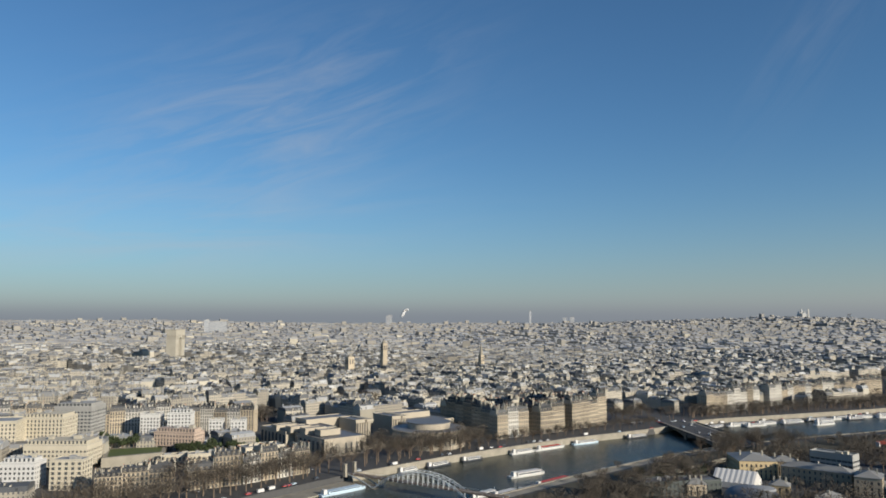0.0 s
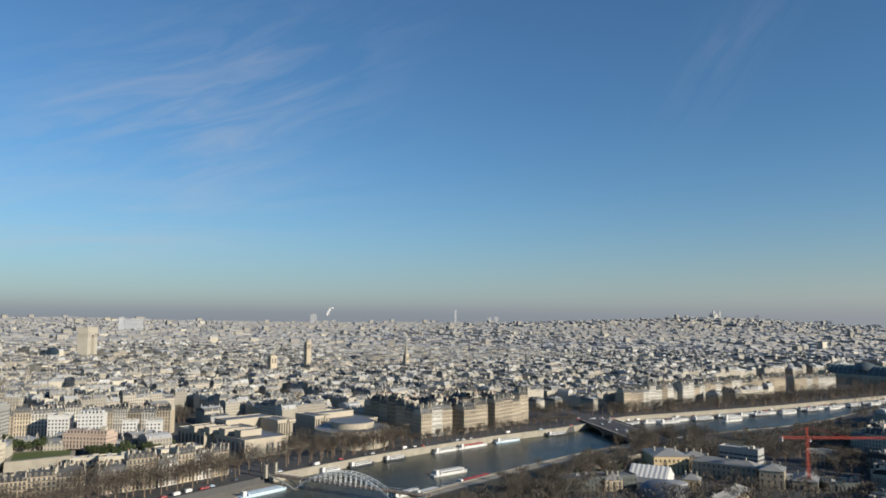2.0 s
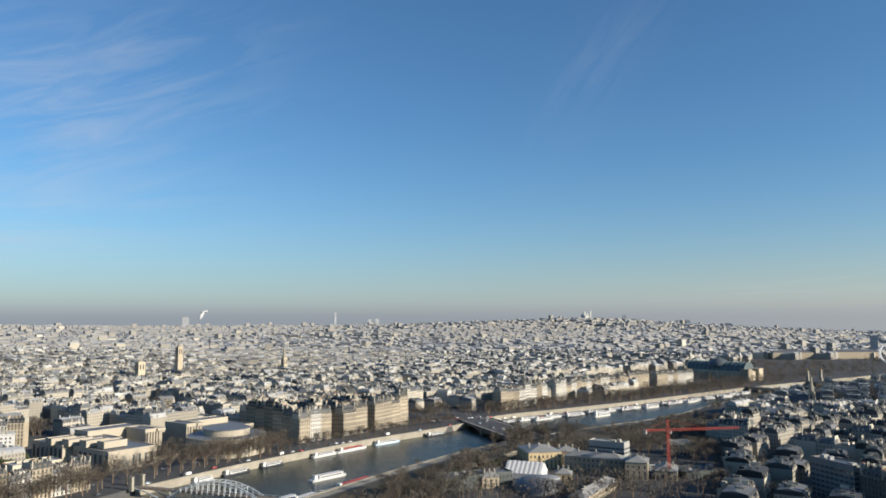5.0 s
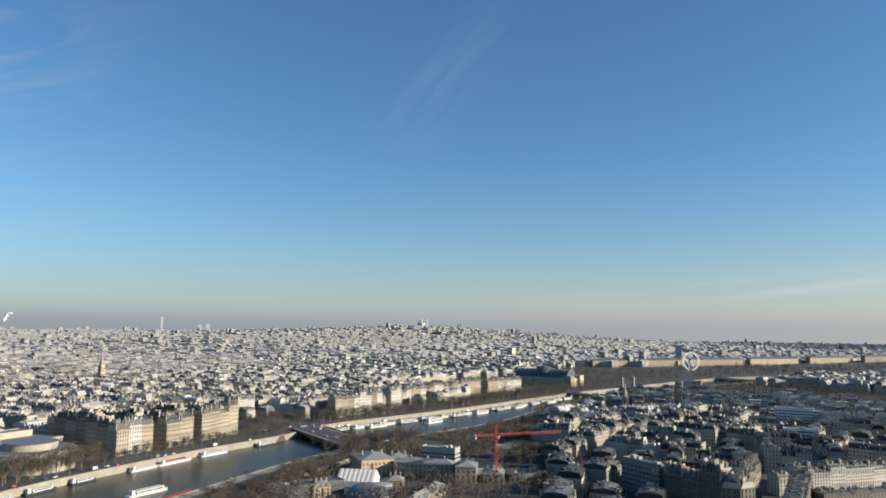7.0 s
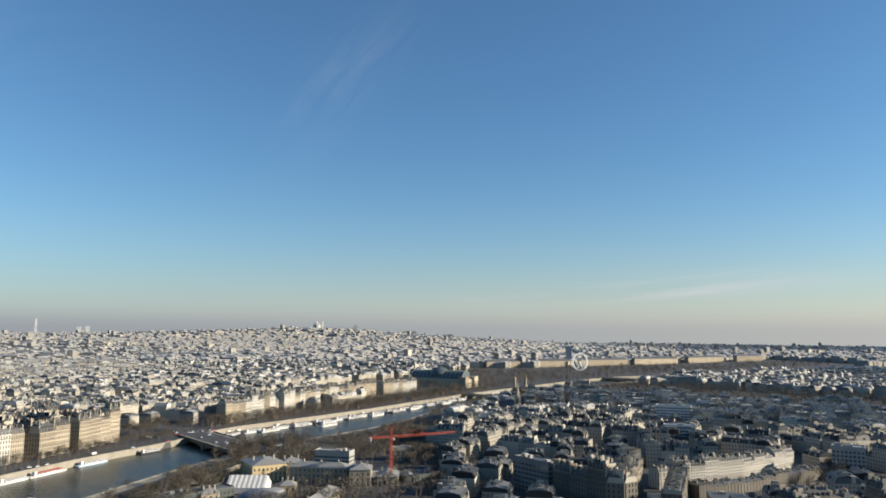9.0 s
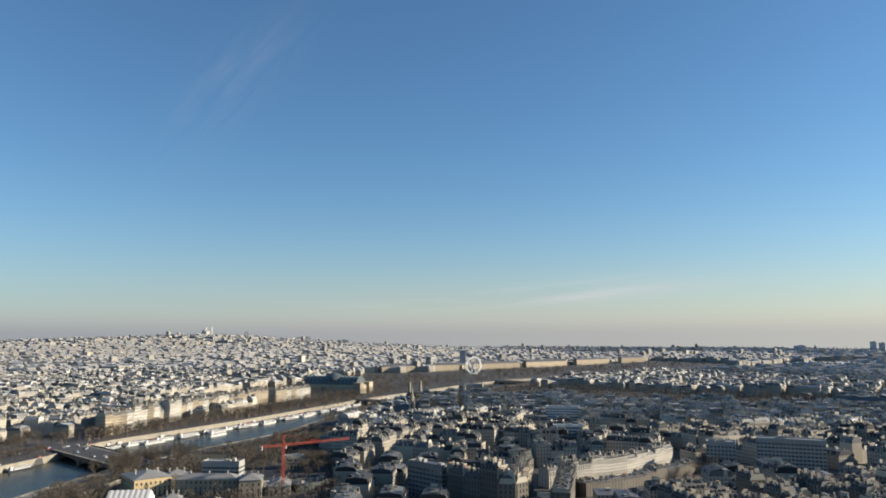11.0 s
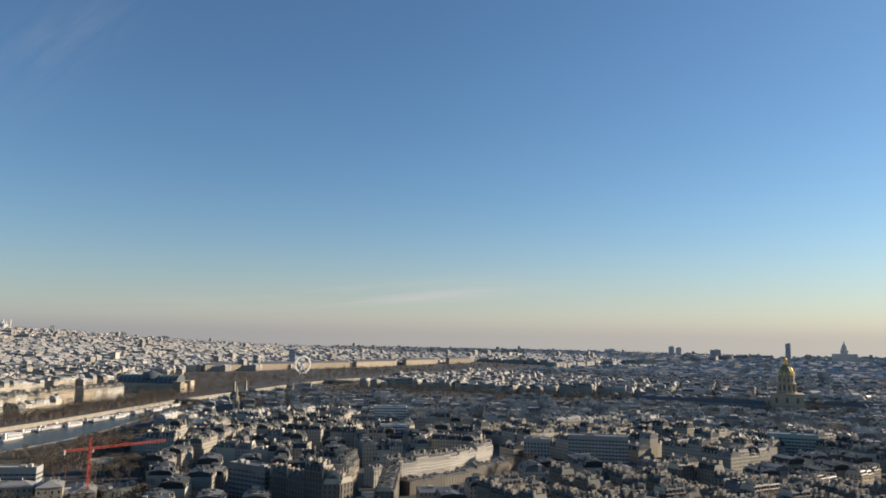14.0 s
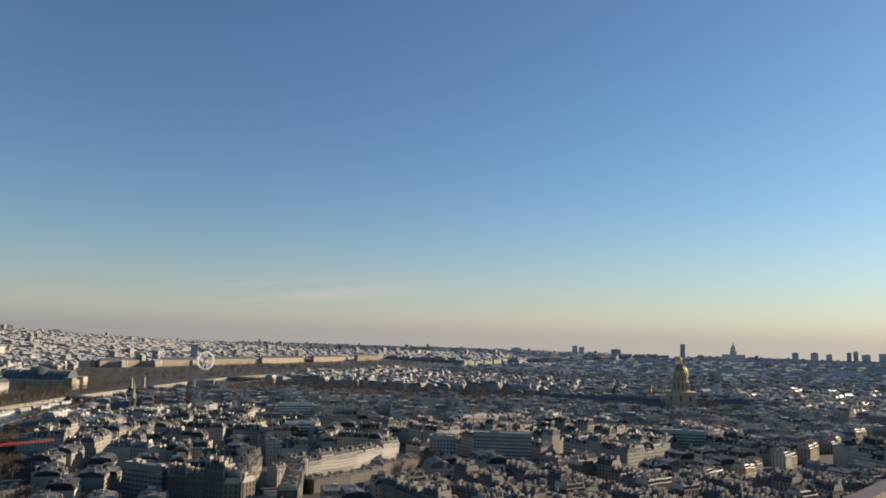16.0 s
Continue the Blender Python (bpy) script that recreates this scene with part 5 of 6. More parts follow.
def vaulted_palace():
    """Exhibition palace: long glass and iron nave with stone fronts and corner pavilions."""
    x, y, _ = at(59.9, 1560)
    root = thing("exhibition_palace", "stone exhibition palace with a long grey glass vault", "palace", pose(x, y, 1, 0, 0, 2))
    w, d = 36, 125
    s = Soup()
    s.box((0, d / 2, 0), (w + 12, d + 16, 17))
    part("body", s, LIMESTONE, root)
    n = 12
    s = Soup()
    for k in range(n):
        t0, t1 = math.pi * k / n, math.pi * (k + 1) / n
        a, b = (w / 2 * math.cos(t0), 17 + 17 * math.sin(t0)), (w / 2 * math.cos(t1), 17 + 17 * math.sin(t1))
        s.face([(a[0], 0, a[1]), (a[0], d, a[1]), (b[0], d, b[1]), (b[0], 0, b[1])])
        s.face([(a[0], 0, a[1]), (b[0], 0, b[1]), (0, 0, 17)])
        s.face([(b[0], d, b[1]), (a[0], d, a[1]), (0, d, 17)])
    part("glass_vault", s, GLASSROOF, root, "grey glass barrel vault", True)
    for k in range(14):
        s = Soup()
        yy = d * k / 13
        for j in range(n):
            t0, t1 = math.pi * j / n, math.pi * (j + 1) / n
            s.beam(((w / 2 + .3) * math.cos(t0), yy, 17 + 17.3 * math.sin(t0)), ((w / 2 + .3) * math.cos(t1), yy, 17 + 17.3 * math.sin(t1)), 0.3)
        part("iron_rib", s, COPPER, root)
    s = Soup()
    s.lathe((0, d / 2, 26), [(22, 0), (20, 6), (13, 11), (4, 14), (1, 16)], 20)
    part("crossing_dome", s, GLASSROOF, root, smooth=True)
    for sx in (-1, 1):
        for yy in (-6, d + 6):
            s = Soup()
            s.box((sx * (w / 2 + 2), yy, 0), (16, 16, 21))
            s.box((sx * (w / 2 + 2), yy, 21), (17, 17, 1.2), bottom=True)
            part("corner_pavilion", s, LIMESTONE, root)
    for k in range(14):
        s = Soup()
        s.lathe((-w / 2 - 7.2, 4 + k * (d - 8) / 13, 2), [(0.9, 0), (0.8, 11), (1.1, 12)], 8)
        part("column", s, LIMESTONE, root)


vaulted_palace()


WHEEL_PAINT = material("bright_white_wheel_paint", (0.8, 0.8, 0.78), rough=0.5, spot=0.06)


def big_wheel():
    x, y, _ = at(68.6, 2250)
    root = thing("observation_wheel", "white steel observation wheel with spokes and cabins", "ferris wheel", pose(x, y, 2, 0, 0, -40))
    r, cz, n = 25.0, 28.0, 36
    for off in (-1.6, 1.6):
        for rr in (r, r - 2.2):
            s = Soup()
            for k in range(n):
                a, b = 2 * math.pi * k / n, 2 * math.pi * (k + 1) / n
                s.beam((rr * math.cos(a), off, cz + rr * math.sin(a)), (rr * math.cos(b), off, cz + rr * math.sin(b)), 0.75)
            part("rim", s, WHEEL_PAINT, root)
    for k in range(18):
        s = Soup()
        a = 2 * math.pi * k / 18
        s.beam((0, 0, cz), (r * math.cos(a), 0, cz + r * math.sin(a)), 0.2)
        part("spoke", s, WHEEL_PAINT, root)
    for k in range(n):
        s = Soup()
        a = 2 * math.pi * (k + 0.5) / n
        s.lathe(((r + 1) * math.cos(a), 0, cz + (r + 1) * math.sin(a) - 1), [(0.8, 0), (1.2, 0.8), (1.0, 1.8), (0.3, 2.2)], 7)
        part("cabin", s, WHEEL_PAINT, root)
    for sx in (-1, 1):
        for off in (-4, 4):
            s = Soup()
            s.beam((sx * 12, off, 0), (0, off * 0.5, cz), 0.7)
            part("leg", s, WHEEL_PAINT, root)
    s = Soup()
    s.beam((0, -2.5, cz), (0, 2.5, cz), 1.6, sides=10)
    part("hub", s, WHEEL_PAINT, root)


big_wheel()


def triumphal_arch():
    x, y, _ = at(2.47, 1700)
    z = EYE[2] + 1700 * math.tan(radians(-0.45)) - 46
    root = thing("triumphal_arch", "massive pale stone triumphal arch above the roofs", "arch", pose(x, y, z, 0, 0, 62) @ Matrix.Diagonal((1, 1, 0.84, 1)))
    w, d, h, ow, oh = 43, 21, 47, 14.0, 28
    for sx in (-1, 1):
        s = Soup()
        s.box((sx * (w / 4 + ow / 4), 0, -20), (w / 2 - ow / 2, d, 20 + oh - 6))
        part("pier", s, RENDERED, root)
    s = Soup()
    n = 10
    for k in range(n):
        t0, t1 = math.pi * k / n, math.pi * (k + 1) / n
        a, b = (ow / 2 * math.cos(t0), oh - 7.3 + 7.3 * math.sin(t0)), (ow / 2 * math.cos(t1), oh - 7.3 + 7.3 * math.sin(t1))
        s.face([(a[0], -d / 2, a[1]), (a[0], -d / 2, oh + 4), (b[0], -d / 2, oh + 4), (b[0], -d / 2, b[1])])
        s.face([(b[0], d / 2, b[1]), (b[0], d / 2, oh + 4), (a[0], d / 2, oh + 4), (a[0], d / 2, a[1])])
        s.face([(a[0], -d / 2, a[1]), (b[0], -d / 2, b[1]), (b[0], d / 2, b[1]), (a[0], d / 2, a[1])])
    for sx in (-1, 1):
        s.box((sx * (w / 4 + ow / 4), 0, oh - 6), (w / 2 - ow / 2, d, 10))
    part("arch_zone", s, RENDERED, root)
    s = Soup()
    s.box((0, 0, oh + 4), (w + 2, d + 2, 2.2), bottom=True)
    part("cornice", s, RENDERED, root)
    s = Soup()
    s.box((0, 0, oh + 6.2), (w, d, h - oh - 8))
    s.box((0, 0, h - 1.8), (w + 1, d + 1, 1.8), bottom=True)
    part("attic", s, RENDERED, root)


triumphal_arch()


BASILICA = material("white_travertine", (0.43, 0.425, 0.40), spot=0.12)


def hill_basilica():
    d = 4600
    x, y, z = at(48.38, d, 0.3)
    root = thing("hill_basilica", "grey-white stone basilica with tall domes on the hill", "church", pose(x, y, z, 0, 0, -20) @ Matrix.Diagonal((0.55, 0.55, 0.56, 1)))
    s = Soup()
    s.box((0, 0, -25), (52, 80, 45))
    s.box((0, -43, -25), (34, 8, 48))
    s.box((38, -20, -25), (44, 30, 34), -0.45)
    part("body", s, BASILICA, root)
    for cx, cy, r, base, h in ((0, 0, 11, 20, 46), (-20, -22, 6, 20, 24), (20, -22, 6, 20, 24), (-20, 22, 6, 20, 24), (20, 22, 6, 20, 24)):
        s = Soup()
        s.lathe((cx, cy, base), [(r, 0), (r, h * 0.4), (r * 1.05, h * 0.42), (r * 0.97, h * 0.55), (r * 0.75, h * 0.74), (r * 0.4, h * 0.88), (r * 0.22, h * 0.92), (r * 0.2, h), (0.2, h * 1.12)], 16)
        part("dome", s, BASILICA, root)
    s = Soup()
    s.box((56, -28, -20), (13, 13, 78), top=0.92)
    s.lathe((56, -28, 58), [(5.6, 0), (4.0, 6), (0.3, 14)], 8)
    part("bell_tower", s, BASILICA, root)


hill_basilica()


def colonnade_dome():
    d = 3950
    x, y, z = at(107.78, d, -0.78)
    root = thing("domed_temple", "grey stone temple with colonnaded drum and dome on the skyline", "church", pose(x, y, z, 0, 0, 10))
    s = Soup()
    s.box((0, 0, -30), (70, 84, 36))
    part("body", s, BASILICA, root)
    s = Soup()
    s.lathe((0, 0, 6), [(17, 0), (17, 4), (15.5, 4.2), (15.5, 18), (17, 18.4), (13, 20), (12.6, 27), (11.4, 34), (8, 42), (4, 46.5), (2.6, 47), (2.4, 54), (1, 56), (0.2, 62)], 24)
    part("drum_and_dome", s, BASILICA, root)
    for k in range(20):
        t = 2 * math.pi * k / 20
        s = Soup()
        s.lathe((16.2 * math.cos(t), 16.2 * math.sin(t), 10), [(0.8, 0), (0.8, 13)], 6)
        part("column", s, BASILICA, root)


colonnade_dome()


def church_tower(bearing, d, top, w, label, spire=0.0):
    x, y, _ = at(bearing, d)
    z = land(x, y)
    h = EYE[2] + d * math.tan(radians(top)) - z
    root = thing("church_tower", label, "church", pose(x, y, z - 1, 0, 0, 15))
    s = Soup()
    hb = h - spire
    s.box((0, 0, 0), (w, w, hb), top=0.92)
    s.box((0, 0, hb), (w, w, 1.0), bottom=True)
    part("tower", s, LIMESTONE, root)
    for k in range(4):
        for o in (-0.2, 0.2):
            t = k * math.pi / 2
            s = Soup()
            s.box((w * 0.475 * math.cos(t) - o * w * math.sin(t), w * 0.475 * math.sin(t) + o * w * math.cos(t), hb - 11), (0.5, w * 0.16, 8), t)
            part("bell_opening", s, PANE, root)
    s = Soup()
    s.lathe((0, 0, hb + 1), [(w * 0.46, 0), (w * 0.34, spire * 0.25 + 1), (0.2, spire + 2)], 8)
    part("spire" if spire > 8 else "cap", s, STONE_QUAY, root)
    s = Soup()
    s.box((0, 20, 0), (16, 34, 17))
    s.solid([(-8.4, 3, 17), (8.4, 3, 17), (8.4, 37, 17), (-8.4, 37, 17), (0, 3, 25), (0, 37, 25)], [(0, 1, 4), (1, 2, 5, 4), (2, 3, 5), (3, 0, 4, 5)], 1)
    part("nave", s, (LIMESTONE, SLATE), root)


church_tower(17.81, 1330, -1.55, 9.5, "square pale stone church tower over the roofs", 5)
church_tower(25.34, 1380, -1.85, 8.5, "stone church tower with a slender spire", 20)
church_tower(15.2, 1240, -2.65, 12, "short square stone bell tower", 3)

SKYLINE = [(29.16, 4800, 0.70, 12, 12, "slim tower on the horizon"), (31.8, 4800, 0.16, 26, 20, "grey tower block on the horizon"), (32.35, 4800, 0.2, 26, 20, "grey tower block on the horizon"),
           (51.3, 4700, 0.38, 24, 20, "pale tower block beyond the hill"), (96.45, 4500, -0.42, 30, 26, "grey twin tower block in the haze"), (96.95, 4500, -0.5, 30, 26, "grey twin tower block in the haze"),
           (104.3, 4800, -0.07, 28, 24, "tall glass tower behind the gilded dome"), (111.8, 4850, -0.46, 34, 30, "distant housing tower on the ridge"), (113.0, 4850, -0.42, 40, 30, "distant housing tower on the ridge"),
           (113.9, 4850, -0.5, 30, 30, "distant housing tower on the ridge"), (115.1, 4850, -0.34, 24, 30, "distant housing tower on the ridge"), (115.5, 4850, -0.26, 24, 30, "distant housing tower on the ridge"),
           (116.1, 4850, -0.45, 44, 30, "distant housing tower on the ridge"), (117.1, 4850, -0.36, 44, 30, "distant housing tower on the ridge"), (67.75, 2700, -1.13, 22, 16, "white tower block above the roofs"),
           (5.4, 3300, -0.1, 70, 25, "pale hotel slab on the skyline"), (4.6, 3300, 0.02, 22, 20, "pale tower on the skyline"), (18.2, 4700, 0.35, 40, 20, "block with a flue on the skyline"), (52.0, 4850, 0.1, 60, 20, "far slab on the skyline"),
           (92.0, 4500, -0.7, 60, 20, "far slab in the haze"), (99.5, 4700, -0.6, 60, 24, "far slab in the haze"), (55.5, 4800, 0.0, 90, 22, "far slab on the skyline"), (58.5, 4800, -0.25, 70, 22, "far slab on the skyline")]
TOWER = material("tower_panels", (0.42, 0.43, 0.44), per_object=True, vary=0.2, windows=(4.0, 3.4, (0.12, 0.14, 0.17)))
for b, d, top, w, dep, label in SKYLINE:
    x, y, _ = at(b, d)
    z = land(x, y) - 4
    h = EYE[2] + d * math.tan(radians(top)) - z
    root = thing("tower_block", label, "tower block", pose(x, y, z, 0, 0, -b), group="skyline towers")
    s = Soup()
    for (ax, ay), (bx, by) in (((-w / 2, -dep / 2), (w / 2, -dep / 2)), ((w / 2, -dep / 2), (w / 2, dep / 2)), ((w / 2, dep / 2), (-w / 2, dep / 2)), ((-w / 2, dep / 2), (-w / 2, -dep / 2))):
        ln = math.hypot(bx - ax, by - ay)
        s.face([(ax, ay, 0), (bx, by, 0), (bx, by, h), (ax, ay, h)], 0, [(0, 0), (ln, 0), (ln, h), (0, h)])
    part("shaft", s, TOWER, root)
    s = Soup()
    s.box((0, 0, h), (w * 0.98, dep * 0.98, 0.6), bottom=True)
    s.box((w * 0.1, 0, h + 0.6), (w * 0.4, dep * 0.5, 3))
    part("roof", s, CONCRETE, root)

# long palace fronts beside the far gardens, seen across the square
for x, y, w, ang in ((2130, 1090, 130, -34), (2290, 985, 130, -34), (2480, 880, 210, -30), (2690, 760, 210, -30), (2930, 640, 200, -26), (3150, 520, 160, -26)):
    hipped("palace_range", "long pale palace range with grey roof beyond the gardens", x, y, radians(ang), w, 18, 20, LIMESTONE, SLATE, 7, z=land(x, y), bay=5, storey=5)
# modern slabs among the southern roofs
flat_block("apartment_slab", "long grey apartment slab with strip windows", 704, -13, radians(-90), 54, 13, 28, CONCRETE, ZINC, z=1, win=(2.2, 1.5))
flat_block("apartment_slab", "pale slab with horizontal balconies", 900, 236, radians(-78), 40, 14, 30, WHITE, ZINC, z=1, bay=4, win=(3.4, 1.3))
flat_block("apartment_slab", "white slab with banded windows", 745, 190, radians(-75), 30, 13, 26, WHITE, ZINC, z=1, bay=4, win=(3.4, 1.4))
flat_block("apartment_slab", "grey flat-roofed block with blind end wall", 690, 42, radians(-88), 24, 14, 25, CONCRETE, ZINC, z=1)
flat_block("apartment_slab", "green-grey office slab with ribbon glazing", 800, -205, radians(-100), 46, 16, 25, material("green_grey_glazing", (0.22, 0.30, 0.29)), ZINC, z=1, bay=3, win=(2.6, 1.8))
flat_block("white_hall", "bright white blank-sided hall among roofs", 806, 428, radians(-60), 34, 20, 17, WHITE, ZINC, z=1, win=(0.8, 0.8), bay=6)


def viewing_gallery():
    """The gallery that carries the viewpoint: deck below the eye, brown edge beam with a handrail, four raking legs."""
    root = thing("viewing_gallery", "brown painted iron gallery edge of the high viewing tower", "gallery", pose(0, 0, 0))
    iron = material("tower_brown_paint", (0.10, 0.066, 0.05), rough=0.5)
    u, n = Vector((0.76, -0.65, 0)), Vector((0.65, 0.76, 0))
    c = n * 3.5 + u * 8
    ang = math.atan2(u.y, u.x)
    s = Soup()
    s.box((c.x, c.y, 114.32), (34, 0.3, 0.4), ang, 0, bottom=True)
    s.box((c.x, c.y, 113.2), (34, 0.16, 1.12), ang, 0, bottom=True)
    part("edge_beam", s, iron, root)
    p = c - n * 6.5
    s = Soup()
    s.box((p.x, p.y, 112.0), (34, 13, 0.6), ang, 0, bottom=True)
    part("deck", s, iron, root)
    plate = Soup()
    plate.box((0, 0, 0), (1.96, 1.26, 0.05), 0, 0)
    plate_mesh = plate.mesh("floor_plate", (iron,))
    for i in range(17):
        for j in range(10):
            ob = new("floor_plate", plate_mesh)
            ob.parent = root
            q = p + u * ((i - 8) * 2.0) + n * ((j - 4.5) * 1.3)
            ob.matrix_basis = pose(q.x, q.y, 112.602, 0, 0, math.degrees(ang))
    for i in range(18):
        s = Soup()
        q = c + u * ((i - 8.5) * 2.0)
        s.box((q.x, q.y, 112.6), (0.1, 0.1, 1.5), ang, 0)
        part("baluster", s, iron, root)
    for a in (-1, 1):
        for b in (-1, 1):
            s = Soup()
            p = c - n * 6.5 + u * (a * 15) + n * (b * 5)
            q = c - n * 6.5 + u * (a * 30) + n * (b * 22)
            s.beam((p.x, p.y, 112.6), (q.x, q.y, 0), 0.8)
            part("raking_leg", s, iron, root)


viewing_gallery()


# ---------------------------------------------------------------- trees
def tree_soups(seed, h, spread, twigs, ever=False):
    """Trunk with forking limbs, and a loose crown of thin twigs (or leaf clumps) with gaps."""
    r = random.Random(seed)
    trunk, crown = Soup(), Soup()
    trunk.lathe((0, 0, 0), [(0.42, 0), (0.3, h * 0.2), (0.22, h * 0.4), (0.1, h * 0.75)], 6)
    tips = []
    for k in range(9):
        a = k * 2.4 + r.uniform(-0.4, 0.4)
        z0 = h * r.uniform(0.26, 0.5)
        ln = spread * r.uniform(0.45, 0.9)
        e = Vector((math.cos(a) * ln, math.sin(a) * ln, z0 + h * r.uniform(0.18, 0.42)))
        trunk.beam((0, 0, z0), e, 0.09, sides=4)
        tips.append(e)
        for j in range(2):
            f = e + Vector((r.uniform(-1, 1) * spread * 0.35, r.uniform(-1, 1) * spread * 0.35, h * r.uniform(0.04, 0.2)))
            trunk.beam(e * 0.8 + Vector((0, 0, z0 * 0.2)), f, 0.05, sides=3)
            tips.append(f)
    tips.append(Vector((0, 0, h * 0.85)))
    for k in range(twigs):
        c = r.choice(tips)
        p = c + Vector((r.gauss(0, spread * 0.22), r.gauss(0, spread * 0.22), r.gauss(0, h * 0.08)))
        if p.z < h * 0.24:
            continue
        if ever:
            q = Vector((r.gauss(0, 1), r.gauss(0, 1), r.gauss(0, 1))).normalized() * 0.8
            w = Vector((r.gauss(0, 1), r.gauss(0, 1), r.gauss(0, 1))).normalized() * 0.7
            crown.face([tuple(p - q), tuple(p + w), tuple(p + q), tuple(p - w)])
        else:
            out = Vector((p.x, p.y, (p.z - h * 0.4) * 0.8)).normalized()
            q = (out + Vector((r.gauss(0, 0.6), r.gauss(0, 0.6), r.gauss(0, 0.4)))).normalized() * r.uniform(0.9, 2.0)
            w = q.cross(Vector((r.gauss(0, 1), r.gauss(0, 1), r.gauss(0, 1)))).normalized() * r.uniform(0.06, 0.15)
            crown.face([tuple(p - w), tuple(p + w), tuple(p + q)])
    return trunk, crown


def tree_kind(seed, h, spread, twigs, ever=False):
    label = "dark evergreen garden tree" if ever else "bare brown winter tree with fine twigs"
    root = thing("evergreen_tree" if ever else "bare_tree", label, "tree", group="garden trees" if ever else "quay trees")
    t, c = tree_soups(seed, h, spread, twigs, ever)
    part("trunk", t, BARK, root)
    part("crown", c, GREEN_LEAF if ever else TWIG, root)
    return root


BARE = [tree_kind(k, 12 + k % 4, 4.6 + 0.4 * (k % 3), 620) for k in range(6)]
EVER = [tree_kind(40 + k, 9 + k, 4.0, 500, True) for k in range(3)]
tree_used = {}
rng = random.Random(77)


def plant(kinds, x, y, z=None, size=1.0):
    ob = rng.choice(kinds)
    m = pose(x, y, (land(x, y) if z is None else z) - 0.1, 0, 0, rng.uniform(0, 360)) @ Matrix.Scale(size * rng.uniform(0.85, 1.15), 4)
    if ob in tree_used:
        q = copy_thing(ob, pose(0, 0, 0))
        q.matrix_basis = m
    else:
        tree_used[ob] = True
        ob.matrix_basis = m


def scatter(n, x0, x1, y0, y1, kinds, size=1.0, bank=None, z=None):
    for _ in range(n):
        x = rng.uniform(x0, x1)
        y = rng.uniform(y0, y1) + (bank(x) if bank else 0)
        plant(kinds, x, y, z, size)


for k in range(54):
    x = -50 + k * 11
    plant(BARE, x, north_bank(x) + rng.uniform(15, 17), size=1.3 if x < 300 else 0.75)
    if not 130 < x < 165:
        plant(BARE, x + 5, north_bank(x) + rng.uniform(25, 28), size=1.35 if x < 300 else 0.6)
scatter(16, 515, 590, 700, 765, BARE)
scatter(52, 205, 420, -95, -42, BARE, 0.95, south_bank)
scatter(10, 225, 430, -36, -8, BARE, 0.6, south_bank)
scatter(48, 452, 570, -44, -4, BARE, 0.95, south_bank)
scatter(36, 510, 600, 350, 450, BARE, 0.9)
scatter(10, 200, 300, 640 - 40, 640 - 20, BARE, 0.9)
scatter(16, -26, 30, 676, 700, EVER, 1.0, None, 9)
scatter(14, 22, 80, 634, 662, EVER, 0.8, None, 7)
scatter(10, 60, 110, 650, 700, EVER, 0.9)
scatter(14, 330, 420, 430, 470, EVER, 0.7)
scatter(8, 640, 740, 30, 60, BARE, 1.1)


def far_wood(name, label, spots, seed):
    r = random.Random(seed)
    s = Soup()
    for x, y, size in spots:
        z, h = land(x, y), 13 * size
        s.beam((x, y, z - 0.5), (x, y, z + h * 0.6), 0.3, 1, 4)
        for k in range(80):
            a, q = r.uniform(0, 6.283), math.sqrt(r.random()) * 5.2 * size
            zz = h * (0.3 + 0.7 * r.random() ** 0.8)
            q *= math.sqrt(max(0.05, 1 - ((zz / h - 0.6) / 0.45) ** 2))
            p = Vector((x + q * math.cos(a), y + q * math.sin(a), z + zz))
            e = Vector((math.cos(a) + r.gauss(0, 0.5), math.sin(a) + r.gauss(0, 0.5), r.uniform(0.2, 1.2))).normalized() * r.uniform(1.2, 2.6)
            w = e.cross(Vector((r.gauss(0, 1), r.gauss(0, 1), r.gauss(0, 1)))).normalized() * r.uniform(0.14, 0.3)
            s.face([tuple(p - w), tuple(p + w), tuple(p + e)], 0)
    tagged(part(name, s, (TWIG, BARK)), label, "trees", kind="stuff")


def spots_in(n, x0, x1, y0, y1, bank=None, turn=None):
    out = []
    for _ in range(n):
        x, y = rng.uniform(x0, x1), rng.uniform(y0, y1)
        if bank:
            y += bank(x)
        out.append((x, y, rng.uniform(0.8, 1.25)))
    return out


def turned(n, cx, cy, hw, hd, turn):
    a = radians(turn)
    out = []
    for _ in range(n):
        u, v = rng.uniform(-hw, hw), rng.uniform(-hd, hd)
        out.append((cx + u * math.cos(a) - v * math.sin(a), cy + u * math.sin(a) + v * math.cos(a), rng.uniform(0.8, 1.2)))
    return out


far_wood("riverside_avenue_trees", "rows of bare brown trees along the river avenue", spots_in(430, 610, 1230, 9, 42, north_bank), 1)
far_wood("promenade_trees", "bare trees in the promenade gardens", turned(640, 1450, 880, 445, 165, 8) + spots_in(60, 1230, 1900, 10, 40, north_bank), 2)
far_wood("esplanade_trees", "bare clipped trees lining the esplanade", [(x_, y_, k_ * 1.15) for x_, y_, k_ in turned(820, 1415, 235, 150, 350, -14)], 3)
far_wood("palace_garden_trees", "bare trees of the far palace gardens", turned(420, 2560, 560, 560, 150, -26) + turned(240, 2080, 760, 380, 200, -20), 4)
far_wood("left_bank_trees", "bare trees along the southern quay", [(x_, y_, k_ * 0.7) for x_, y_, k_ in spots_in(90, 820, 1400, -26, -6, south_bank)], 5)
